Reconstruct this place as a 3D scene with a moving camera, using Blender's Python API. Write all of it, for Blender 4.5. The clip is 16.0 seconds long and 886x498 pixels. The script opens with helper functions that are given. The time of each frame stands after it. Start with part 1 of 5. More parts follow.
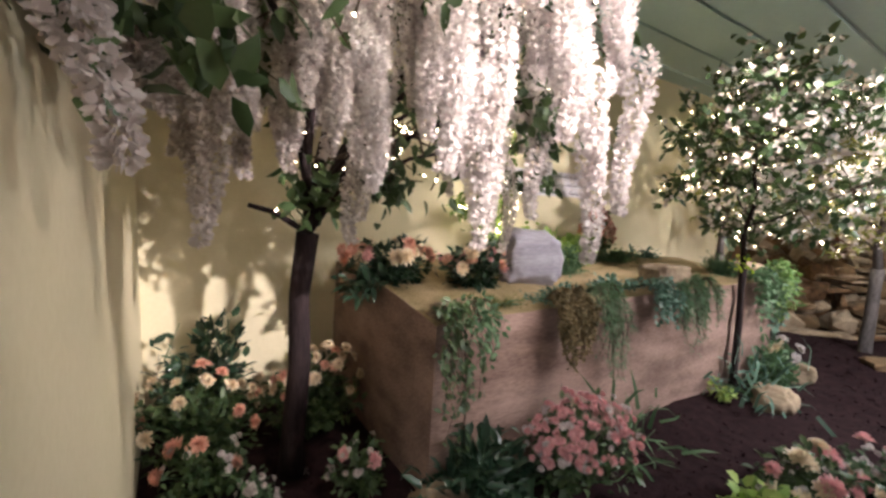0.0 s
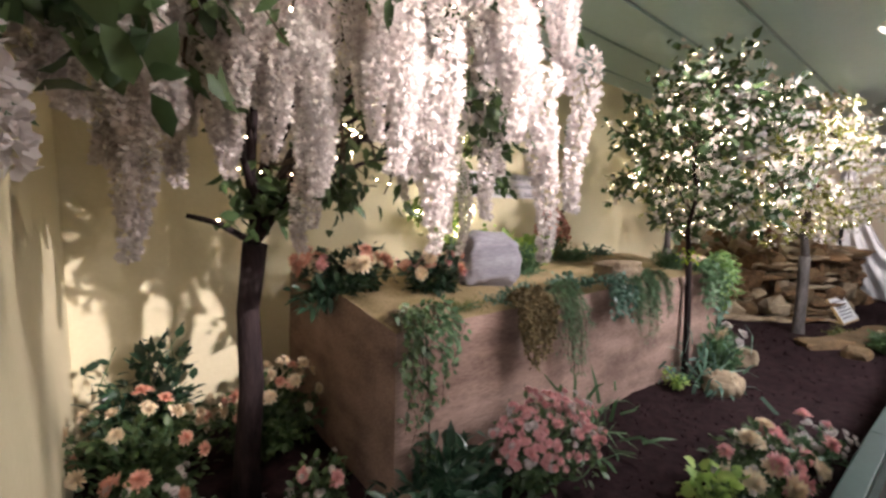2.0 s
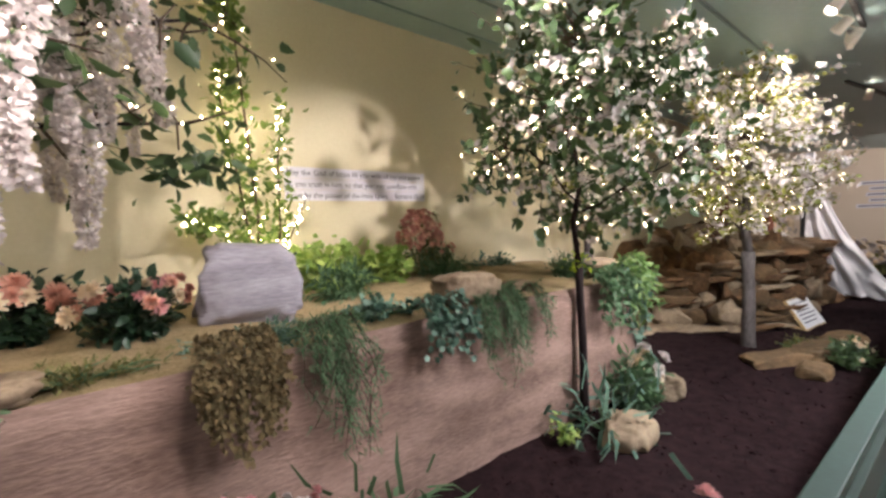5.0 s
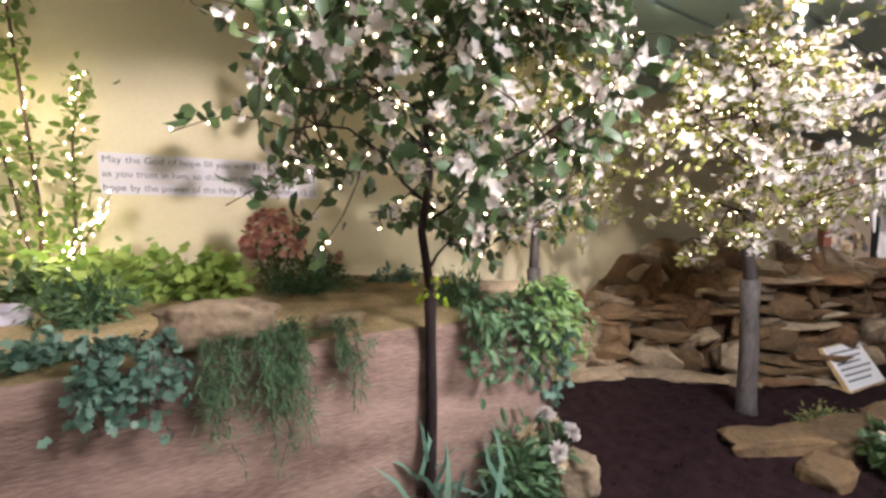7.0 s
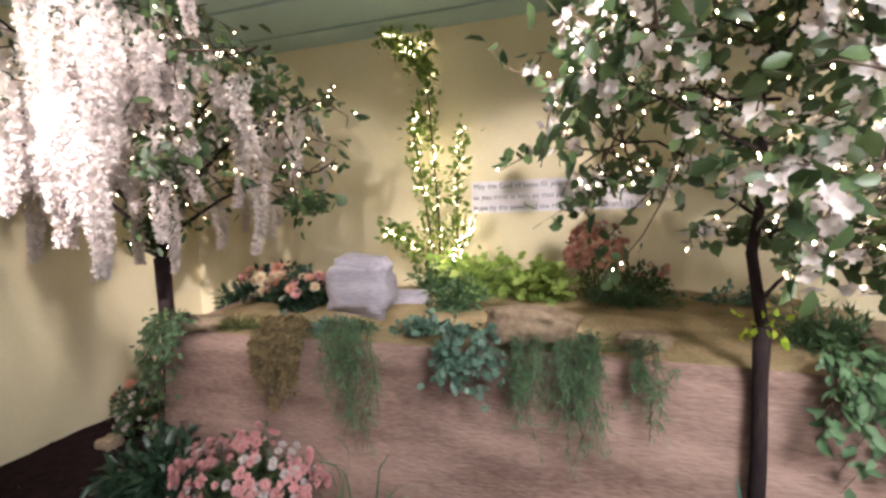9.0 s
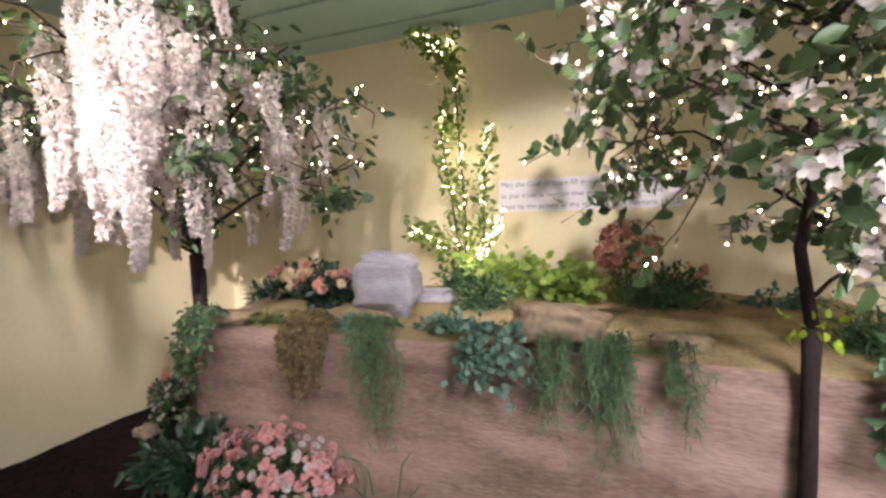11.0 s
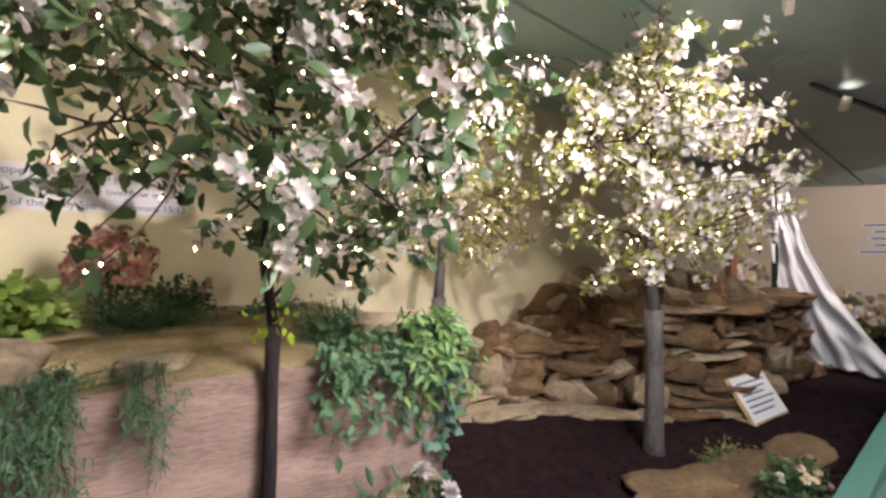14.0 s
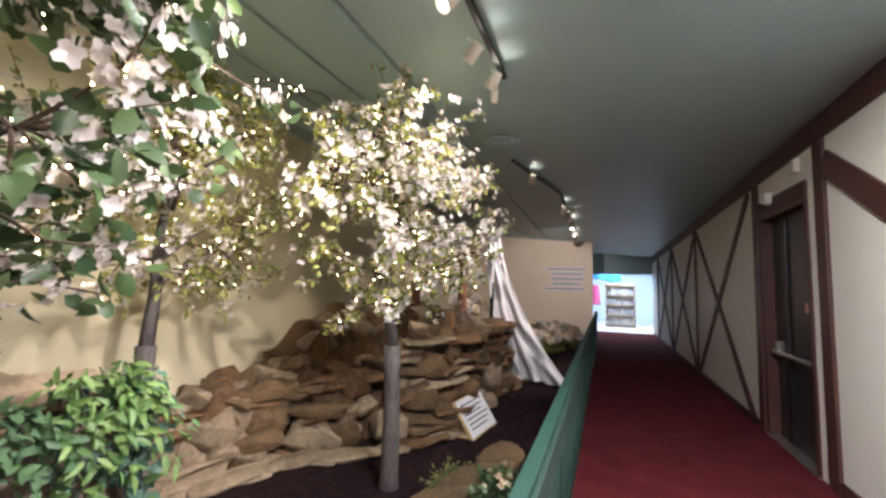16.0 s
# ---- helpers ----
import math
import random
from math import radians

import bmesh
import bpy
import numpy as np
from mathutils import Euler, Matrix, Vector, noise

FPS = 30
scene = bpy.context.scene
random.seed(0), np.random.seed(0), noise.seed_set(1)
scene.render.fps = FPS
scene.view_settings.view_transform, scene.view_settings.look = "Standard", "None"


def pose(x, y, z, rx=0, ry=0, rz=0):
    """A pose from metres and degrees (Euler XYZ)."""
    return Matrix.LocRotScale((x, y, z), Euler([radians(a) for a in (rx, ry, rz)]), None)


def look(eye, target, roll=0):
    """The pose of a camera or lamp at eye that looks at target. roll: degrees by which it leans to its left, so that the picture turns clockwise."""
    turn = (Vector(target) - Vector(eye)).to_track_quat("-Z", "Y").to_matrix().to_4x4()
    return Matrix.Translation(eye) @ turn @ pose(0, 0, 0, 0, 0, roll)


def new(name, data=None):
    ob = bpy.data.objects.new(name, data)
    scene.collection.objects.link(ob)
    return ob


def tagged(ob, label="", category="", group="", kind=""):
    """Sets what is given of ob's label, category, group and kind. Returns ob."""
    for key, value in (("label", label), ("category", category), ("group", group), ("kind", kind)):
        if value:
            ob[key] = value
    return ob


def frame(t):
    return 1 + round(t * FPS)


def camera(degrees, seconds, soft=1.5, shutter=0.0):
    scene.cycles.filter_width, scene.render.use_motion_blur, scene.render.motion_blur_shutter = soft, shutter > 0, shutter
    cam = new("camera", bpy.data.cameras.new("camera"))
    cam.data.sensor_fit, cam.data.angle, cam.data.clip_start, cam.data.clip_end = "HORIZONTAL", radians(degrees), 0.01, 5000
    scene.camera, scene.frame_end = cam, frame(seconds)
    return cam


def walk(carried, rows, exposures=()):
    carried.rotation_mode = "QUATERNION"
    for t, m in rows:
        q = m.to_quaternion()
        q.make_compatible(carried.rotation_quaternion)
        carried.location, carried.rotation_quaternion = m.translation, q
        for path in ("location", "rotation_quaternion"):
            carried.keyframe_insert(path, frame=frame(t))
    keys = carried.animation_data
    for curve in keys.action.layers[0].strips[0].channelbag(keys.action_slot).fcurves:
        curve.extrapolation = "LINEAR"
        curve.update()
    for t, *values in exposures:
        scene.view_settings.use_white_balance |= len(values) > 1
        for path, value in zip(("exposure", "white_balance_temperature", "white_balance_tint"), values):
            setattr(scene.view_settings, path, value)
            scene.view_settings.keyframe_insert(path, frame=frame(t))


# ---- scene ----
cam = camera(94.0, 16.0, soft=2.8)
PATH = [
    (0, (0.9, 0.608, 1.412), (1.99, 2.266, 1.16), 3.2),
    (0.5, (0.905, 0.591, 1.413), (2.031, 2.226, 1.168), 3.1),
    (1, (0.894, 0.592, 1.403), (2.05, 2.206, 1.162), 3.0),
    (1.5, (0.903, 0.618, 1.39), (2.093, 2.207, 1.155), 2.5),
    (2, (0.938, 0.628, 1.401), (2.182, 2.179, 1.184), 1.4),
    (2.5, (1.018, 0.664, 1.397), (2.347, 2.146, 1.205), 0.4),
    (3, (1.177, 0.617, 1.387), (2.547, 2.06, 1.194), -0.9),
    (3.5, (1.385, 0.544, 1.4), (2.799, 1.946, 1.207), -1.6),
    (4, (1.655, 0.541, 1.378), (3.061, 1.947, 1.167), -1.7),
    (4.2, (1.818, 0.572, 1.346), (3.202, 2.002, 1.149), -1.8),
    (6.5, (3.566, 0.445, 1.282), (4.672, 2.106, 1.143), -1.2),
    (7, (3.965, 0.429, 1.312), (5.001, 2.134, 1.172), -0.3),
    (7.5, (4.242, 0.413, 1.361), (5.044, 2.242, 1.258), 0.1),
    (8, (4.306, 0.353, 1.375), (4.703, 2.311, 1.279), -0.4),
    (8.5, (4.237, 0.342, 1.379), (4.145, 2.336, 1.264), -1.0),
    (9, (4.17, 0.308, 1.393), (3.637, 2.232, 1.275), -1.4),
    (9.2, (4.173, 0.323, 1.356), (3.493, 2.201, 1.261), -1.3),
    (11.3, (4.181, 0.347, 1.349), (3.525, 2.234, 1.254), -1.1),
    (11.5, (4.231, 0.356, 1.313), (3.657, 2.271, 1.257), -1.9),
    (12, (4.233, 0.374, 1.313), (4.026, 2.362, 1.26), -1.4),
    (12.5, (4.275, 0.399, 1.312), (4.466, 2.39, 1.259), -1.3),
    (13, (4.33, 0.421, 1.308), (4.915, 2.333, 1.256), -1.0),
    (13.5, (4.389, 0.44, 1.29), (5.321, 2.21, 1.26), -0.5),
    (14, (4.443, 0.453, 1.283), (5.677, 2.028, 1.282), 0.5),
    (14.5, (4.482, 0.444, 1.28), (5.957, 1.794, 1.33), 1.1),
    (15, (4.54, 0.439, 1.3), (6.202, 1.547, 1.395), 1.4),
    (15.5, (4.586, 0.407, 1.301), (6.375, 1.288, 1.451), 1.5),
    (16, (4.625, 0.396, 1.315), (6.486, 1.107, 1.489), 1.4),
]
walk(cam, [(t, look(eye, target, roll)) for t, eye, target, roll in PATH])

# ---- world and lamps ----
world = bpy.data.worlds.new("world")
scene.world = world
world.use_nodes = True
world.node_tree.nodes["Background"].inputs["Color"].default_value = (0.55, 0.6, 0.7, 1)
world.node_tree.nodes["Background"].inputs["Strength"].default_value = 0.05
scene.view_settings.exposure = 0.69


def lamp(kind, name, m, watts, colour, size=0.05, angle=60, blend=0.5):
    data = bpy.data.lights.new(name, kind)
    data.energy, data.color = watts, colour
    if kind == "SPOT":
        data.spot_size, data.spot_blend, data.shadow_soft_size = radians(angle), blend, size
    elif kind == "AREA":
        data.shape, data.size, data.size_y = "RECTANGLE", size, size
    else:
        data.shadow_soft_size = size
    ob = new(name, data)
    ob.matrix_world = m
    return ob


WARM = (1.0, 0.91, 0.82)
PINK = (1.0, 0.90, 0.88)
# each track spot: place on the track, target, watts, beam, tint
SPOTS = [
    ((2.35, 1.02, 2.60), (1.25, 3.6, 0.7), 70, 55, PINK),
    ((1.75, 1.02, 2.60), (1.4, 3.5, 1.0), 70, 80, WARM),
    ((2.90, 1.05, 2.60), (2.3, 2.6, 1.4), 65, 75, PINK),
    ((3.55, 1.02, 2.60), (0.9, 3.0, 0.8), 38, 62, PINK),
    ((4.10, 1.05, 2.60), (4.0, 3.6, 1.05), 165, 56, PINK),
    ((4.95, 1.07, 2.60), (4.5, 2.4, 0.9), 28, 75, PINK),
    ((5.65, 1.07, 2.60), (6.3, 3.4, 0.9), 120, 75, WARM),
    ((6.30, 1.07, 2.60), (5.3, 2.2, 0.8), 50, 65, PINK),
    ((6.78, 1.10, 2.60), (7.4, 2.6, 1.4), 42, 80, WARM),
    ((7.15, 1.06, 2.60), (8.2, 2.4, 0.9), 90, 75, WARM),
    ((9.55, 1.16, 2.56), (10.6, 1.75, 0.9), 100, 70, PINK),
    ((11.2, 0.95, 2.48), (12.4, 1.9, 0.6), 80, 80, PINK),
    # next five: unseen spots added over the walkway for dapples and fill
    ((2.90, -0.60, 2.52), (1.15, 3.5, 0.82), 820, 22, PINK),
    ((2.25, -0.60, 2.52), (0.74, 2.5, 0.95), 60, 28, PINK),
    ((5.90, -0.60, 2.52), (4.35, 2.15, 0.35), 120, 42, PINK),
    ((4.30, -0.60, 2.52), (2.8, 1.95, 0.3), 95, 26, PINK),
    ((5.20, -0.60, 2.52), (6.7, 3.5, 0.75), 260, 34, PINK),
    ((13.0, 0.92, 2.42), (15.6, 1.7, 1.2), 120, 80, PINK),
]

# ---- materials ----
MATS = {}


def mat(name, colour, colour2=None, rough=0.7, scale=8.0, bump=0.2, fine=60.0, metal=0.0, island=0.0, trans=0.0, spec=0.5, emit=0.0, each=0.0, stretch=(1, 1, 1)):
    """A procedural surface: two colours mixed by noise at two scales, bump from the fine one."""
    m = bpy.data.materials.new(name)
    m.use_nodes = True
    nt = m.node_tree
    n, l = nt.nodes, nt.links
    bsdf, out = n["Principled BSDF"], n["Material Output"]
    colour2 = colour2 or tuple(c * 0.75 for c in colour)
    co = n.new("ShaderNodeTexCoord")
    mp = n.new("ShaderNodeMapping")
    mp.inputs["Scale"].default_value = stretch
    l.new(co.outputs["Object"], mp.inputs["Vector"])
    a = n.new("ShaderNodeTexNoise")
    a.inputs["Scale"].default_value, a.inputs["Detail"].default_value = scale, 6
    l.new(mp.outputs["Vector"], a.inputs["Vector"])
    b = n.new("ShaderNodeTexNoise")
    b.inputs["Scale"].default_value, b.inputs["Detail"].default_value = fine, 4
    l.new(mp.outputs["Vector"], b.inputs["Vector"])
    add = n.new("ShaderNodeMath")
    add.operation = "MULTIPLY_ADD"
    l.new(b.outputs["Fac"], add.inputs[0])
    add.inputs[1].default_value = 0.6
    l.new(a.outputs["Fac"], add.inputs[2])
    rng = n.new("ShaderNodeMapRange")
    rng.inputs["From Min"].default_value, rng.inputs["From Max"].default_value = 0.55, 1.05
    l.new(add.outputs[0], rng.inputs["Value"])
    fac = rng.outputs["Result"]
    if island:
        geo = n.new("ShaderNodeNewGeometry")
        mx = n.new("ShaderNodeMix")
        mx.inputs["Factor"].default_value = island
        l.new(fac, mx.inputs["A"])
        l.new(geo.outputs["Random Per Island"], mx.inputs["B"])
        fac = mx.outputs["Result"]
    if each:
        info = n.new("ShaderNodeObjectInfo")
        mo = n.new("ShaderNodeMix")
        mo.inputs["Factor"].default_value = each
        l.new(fac, mo.inputs["A"])
        l.new(info.outputs["Random"], mo.inputs["B"])
        fac = mo.outputs["Result"]
    ramp = n.new("ShaderNodeValToRGB")
    ramp.color_ramp.elements[0].color = (*colour2, 1)
    ramp.color_ramp.elements[1].color = (*colour, 1)
    l.new(fac, ramp.inputs["Fac"])
    col = ramp.outputs["Color"]
    l.new(col, bsdf.inputs["Base Color"])
    bsdf.inputs["Roughness"].default_value, bsdf.inputs["Metallic"].default_value = rough, metal
    bsdf.inputs["Specular IOR Level"].default_value = spec
    if emit:
        bsdf.inputs["Emission Color"].default_value = (*colour, 1)
        bsdf.inputs["Emission Strength"].default_value = emit
    if bump:
        bp = n.new("ShaderNodeBump")
        bp.inputs["Strength"].default_value, bp.inputs["Distance"].default_value = bump, 0.01
        l.new(add.outputs[0], bp.inputs["Height"])
        l.new(bp.outputs["Normal"], bsdf.inputs["Normal"])
    if trans:
        tr = n.new("ShaderNodeBsdfTranslucent")
        l.new(col, tr.inputs["Color"])
        ms = n.new("ShaderNodeMixShader")
        ms.inputs["Fac"].default_value = trans
        l.new(bsdf.outputs["BSDF"], ms.inputs[1])
        l.new(tr.outputs["BSDF"], ms.inputs[2])
        l.new(ms.outputs["Shader"], out.inputs["Surface"])
    MATS[name] = m
    return m


M_WALL = mat("yellow_plaster", (0.70, 0.62, 0.44), (0.63, 0.55, 0.37), 0.75, 1.2, 0.08, 40)
M_WALL2 = mat("tan_plaster", (0.68, 0.57, 0.46), (0.62, 0.51, 0.40), 0.8, 1.2, 0.08, 40)
M_CREAM = mat("cream_paint", (0.82, 0.78, 0.71), (0.75, 0.71, 0.64), 0.6, 1.5, 0.08, 30)
M_TIMBER = mat("dark_timber", (0.085, 0.030, 0.024), (0.05, 0.018, 0.015), 0.5, 5, 0.15, 40)
M_CEIL = mat("teal_ceiling_paint", (0.35, 0.47, 0.48), (0.30, 0.42, 0.43), 0.45, 1.0, 0.05, 20)
M_GAP = mat("ceiling_joint", (0.26, 0.32, 0.36), None, 0.7, 3, 0.0)
M_CARPET = mat("red_carpet", (0.125, 0.018, 0.022), (0.07, 0.010, 0.013), 1.0, 4, 0.6, 350, spec=0.1)
M_SOIL = mat("dark_mulch", (0.026, 0.0125, 0.014), (0.008, 0.004, 0.005), 1.0, 14, 1.0, 90, spec=0.1)
M_PLASTER = mat("pink_planter_render", (0.345, 0.232, 0.195), (0.14, 0.088, 0.072), 0.9, 3.5, 0.8, 45, spec=0.2, stretch=(0.5, 1, 2.2))
M_SAND = mat("planter_earth", (0.38, 0.28, 0.17), (0.17, 0.13, 0.06), 0.95, 5, 0.8, 60, spec=0.2)
M_BARK = mat("dark_bark", (0.034, 0.022, 0.023), (0.009, 0.006, 0.007), 0.9, 14, 0.9, 70, spec=0.15, stretch=(1, 1, 0.25))
M_BARKG = mat("grey_bark", (0.14, 0.12, 0.115), (0.06, 0.05, 0.05), 0.9, 14, 0.9, 70, spec=0.15, stretch=(1, 1, 0.3))
M_TWIG = mat("twig", (0.10, 0.065, 0.045), (0.05, 0.03, 0.02), 0.85, 20, 0.3)
M_LEAF = mat("deep_green_leaf", (0.090, 0.14, 0.050), (0.018, 0.042, 0.018), 0.45, 9, 0.1, island=0.75, trans=0.25)
M_DARKLEAF = mat("dark_leaf", (0.035, 0.075, 0.04), (0.012, 0.03, 0.018), 0.35, 9, 0.1, island=0.7, trans=0.15)
M_LIME = mat("lime_leaf", (0.46, 0.56, 0.16), (0.20, 0.34, 0.08), 0.5, 9, 0.1, island=0.75, trans=0.35)
M_OLIVE = mat("olive_leaf", (0.38, 0.38, 0.11), (0.18, 0.20, 0.05), 0.5, 9, 0.1, island=0.75, trans=0.35)
M_BLUEGREEN = mat("blue_green_leaf", (0.16, 0.27, 0.20), (0.025, 0.07, 0.05), 0.5, 9, 0.1, island=0.75, trans=0.2)
M_FERN = mat("fern_green", (0.12, 0.21, 0.10), (0.045, 0.10, 0.045), 0.6, 9, 0.1, island=0.75, trans=0.25)
M_MOSS = mat("moss", (0.20, 0.19, 0.06), (0.08, 0.085, 0.03), 0.95, 14, 0.6, island=0.6)
M_BROWNMOSS = mat("brown_moss", (0.17, 0.115, 0.05), (0.06, 0.05, 0.02), 0.95, 14, 0.6, island=0.7)
M_WHITE = mat("white_petal", (0.74, 0.69, 0.68), (0.56, 0.49, 0.47), 0.6, 7, 0.05, island=0.7, trans=0.4)
M_CREAMP = mat("cream_petal", (0.84, 0.74, 0.58), (0.74, 0.58, 0.40), 0.6, 7, 0.05, island=0.7, trans=0.3)
M_PINK = mat("pink_petal", (0.80, 0.49, 0.48), (0.68, 0.32, 0.33), 0.6, 7, 0.05, island=0.7, trans=0.3)
M_PEACH = mat("peach_petal", (0.80, 0.49, 0.38), (0.68, 0.33, 0.25), 0.6, 7, 0.05, island=0.7, trans=0.3)
M_ROSE = mat("dusty_rose_petal", (0.70, 0.36, 0.30), (0.50, 0.20, 0.17), 0.65, 7, 0.05, island=0.7, trans=0.25)
M_ROCK = mat("tan_fieldstone", (0.38, 0.29, 0.20), (0.085, 0.055, 0.036), 0.9, 5, 0.9, 34, spec=0.3, each=0.35)
M_ROCKR = mat("rust_fieldstone", (0.19, 0.115, 0.06), (0.035, 0.026, 0.016), 0.9, 6, 1.0, 34, spec=0.3, each=0.3)
M_FRESH = mat("fresh_green_leaf", (0.22, 0.33, 0.10), (0.07, 0.15, 0.05), 0.5, 9, 0.1, island=0.75, trans=0.3)
M_VINE = mat("lit_vine_leaf", (0.26, 0.34, 0.09), (0.07, 0.14, 0.035), 0.5, 9, 0.1, island=0.75, trans=0.4)
M_ROCKB = mat("brown_fieldstone", (0.20, 0.11, 0.055), (0.04, 0.022, 0.013), 0.9, 4, 1.0, 30, spec=0.3)
M_GREYROCK = mat("pale_grey_stone", (0.46, 0.43, 0.49), (0.26, 0.24, 0.28), 0.85, 5, 0.9, 35, spec=0.3, stretch=(0.6, 1, 3))
M_RAIL = mat("green_rail_paint", (0.011, 0.05, 0.037), (0.007, 0.034, 0.024), 0.65, 5, 0.1)
M_RAILDARK = mat("green_mesh", (0.010, 0.034, 0.024), None, 0.8, 5, 0.1)
M_BLACK = mat("black_metal", (0.02, 0.02, 0.022), (0.012, 0.012, 0.012), 0.4, 6, 0.05, metal=0.4)
M_DOOR = mat("dark_door_paint", (0.030, 0.028, 0.030), (0.02, 0.018, 0.02), 0.35, 3, 0.05)
M_CHROME = mat("brushed_bar", (0.62, 0.60, 0.57), (0.5, 0.48, 0.46), 0.3, 8, 0.05, metal=0.9)
M_PAPER = mat("white_paper", (0.82, 0.80, 0.82), (0.76, 0.74, 0.76), 0.6, 3, 0.02)
M_NOTICE = mat("peach_notice", (0.72, 0.45, 0.36), (0.64, 0.38, 0.30), 0.6, 3, 0.02)
M_TAPE = mat("lavender_strip", (0.70, 0.67, 0.74), (0.64, 0.61, 0.68), 0.6, 3, 0.02)
M_INK = mat("grey_ink", (0.16, 0.15, 0.20), None, 0.6, 3, 0.0)
M_WOOD = mat("light_wood", (0.55, 0.38, 0.20), (0.42, 0.27, 0.13), 0.6, 4, 0.15, stretch=(1, 6, 1))
M_CROSS = mat("red_brown_wood", (0.24, 0.09, 0.05), (0.13, 0.045, 0.03), 0.7, 4, 0.3, stretch=(5, 5, 0.6))
M_CLOTH = mat("white_cloth", (0.85, 0.82, 0.84), (0.78, 0.75, 0.78), 0.8, 3, 0.1, trans=0.15)
M_SHELF = mat("white_shelf", (0.80, 0.80, 0.82), (0.74, 0.74, 0.76), 0.5, 3, 0.05)
M_SHOPWALL = mat("shop_wall", (0.62, 0.70, 0.80), (0.55, 0.64, 0.75), 0.8, 2, 0.05)
M_SHOPFLOOR = mat("shop_floor", (0.70, 0.68, 0.68), (0.60, 0.58, 0.58), 0.5, 3, 0.05)
M_GOODS = mat("shop_goods", (0.78, 0.74, 0.70), (0.35, 0.36, 0.45), 0.6, 9, 0.0, island=0.9)
M_PINKCLOTH = mat("pink_goods", (0.80, 0.15, 0.35), (0.60, 0.10, 0.25), 0.7, 5, 0.0)
M_BLUECLOTH = mat("blue_cloth", (0.05, 0.30, 0.60), (0.03, 0.20, 0.45), 0.7, 5, 0.0)
M_GLOW = mat("fairy_glow", (1.0, 0.80, 0.48), None, 0.5, 3, 0, emit=42.0)
M_LENS = mat("spot_lens_glow", (1.0, 0.93, 0.84), None, 0.5, 3, 0, emit=40.0)
M_TUBE = mat("shop_tube_glow", (0.85, 0.93, 1.0), None, 0.5, 3, 0, emit=4.0)
M_GREENGLOW = mat("yellow_green_leaf", (0.45, 0.55, 0.05), (0.28, 0.42, 0.03), 0.5, 5, 0.05, island=0.7, trans=0.4)

# ---- mesh tools ----
R = np.random.RandomState(11)


def raw(name, verts, faces, material, parent=None, label="", smooth=False):
    me = bpy.data.meshes.new(name)
    me.from_pydata([tuple(v) for v in verts], [], [tuple(f) for f in faces])
    if smooth:
        me.polygons.foreach_set("use_smooth", [True] * len(me.polygons))
    me.materials.append(material)
    ob = new(name, me)
    if parent:
        ob.parent = parent
    if label:
        ob["label"] = label
    return ob


def part(name, bm, material, parent=None, label="", smooth=False):
    me = bpy.data.meshes.new(name)
    bm.to_mesh(me)
    bm.free()
    if smooth:
        me.polygons.foreach_set("use_smooth", [True] * len(me.polygons))
    me.materials.append(material)
    ob = new(name, me)
    if parent:
        ob.parent = parent
    if label:
        ob["label"] = label
    return ob


def same_mesh(name, ob, m, parent):
    """Another object on ob's mesh."""
    o = new(name, ob.data)
    o.parent = parent
    o.matrix_basis = m
    return o


def thing(name, x, y, z, label, category, group="", kind=""):
    ob = new(name)
    ob.location = (x, y, z)
    ob.empty_display_size = 0.1
    return tagged(ob, label, category, group, kind)


def box_bm(x0, x1, y0, y1, z0, z1, bevel=0.0, m=None, bm=None):
    bm = bm or bmesh.new()
    geom = bmesh.ops.create_cube(bm, size=1)["verts"]
    bmesh.ops.scale(bm, verts=geom, vec=(x1 - x0, y1 - y0, z1 - z0))
    bmesh.ops.translate(bm, verts=geom, vec=((x0 + x1) / 2, (y0 + y1) / 2, (z0 + z1) / 2))
    if bevel:
        edges = list({e for v in geom for e in v.link_edges})
        bmesh.ops.bevel(bm, geom=edges, offset=bevel, segments=2, affect="EDGES", profile=0.6)
    if m is not None:
        bmesh.ops.transform(bm, matrix=m, verts=bm.verts)
    return bm


def bar_bm(a, b, w, d, bevel=0.004, up=(0, 1, 0)):
    """A squared bar from a to b, w wide and d deep (d along up)."""
    a, b = Vector(a), Vector(b)
    z = (b - a).normalized()
    y = Vector(up)
    y = (y - z * y.dot(z)).normalized()
    x = y.cross(z)
    m = Matrix((x, y, z)).transposed().to_4x4()
    m.translation = a
    return box_bm(-w / 2, w / 2, -d / 2, d / 2, 0, (b - a).length, bevel, m)


def tube(points, radii, sides=7):
    """Verts and faces of a tapered tube along points."""
    pts = np.array(points, float)
    verts, faces = [], []
    k = len(pts)
    for i in range(k):
        d = pts[min(i + 1, k - 1)] - pts[max(i - 1, 0)]
        d /= np.linalg.norm(d) + 1e-9
        ref = np.array((1, 0, 0)) if abs(d[0]) < 0.8 else np.array((0, 1, 0))
        u = np.cross(d, ref)
        u /= np.linalg.norm(u)
        v = np.cross(d, u)
        for j in range(sides):
            a = 2 * math.pi * j / sides
            verts.append(pts[i] + radii[i] * (math.cos(a) * u + math.sin(a) * v))
    for i in range(k - 1):
        for j in range(sides):
            a, b = i * sides + j, i * sides + (j + 1) % sides
            faces.append((a, b, b + sides, a + sides))
    faces.append(tuple(range(sides))[::-1])
    faces.append(tuple(range((k - 1) * sides, k * sides)))
    return verts, faces


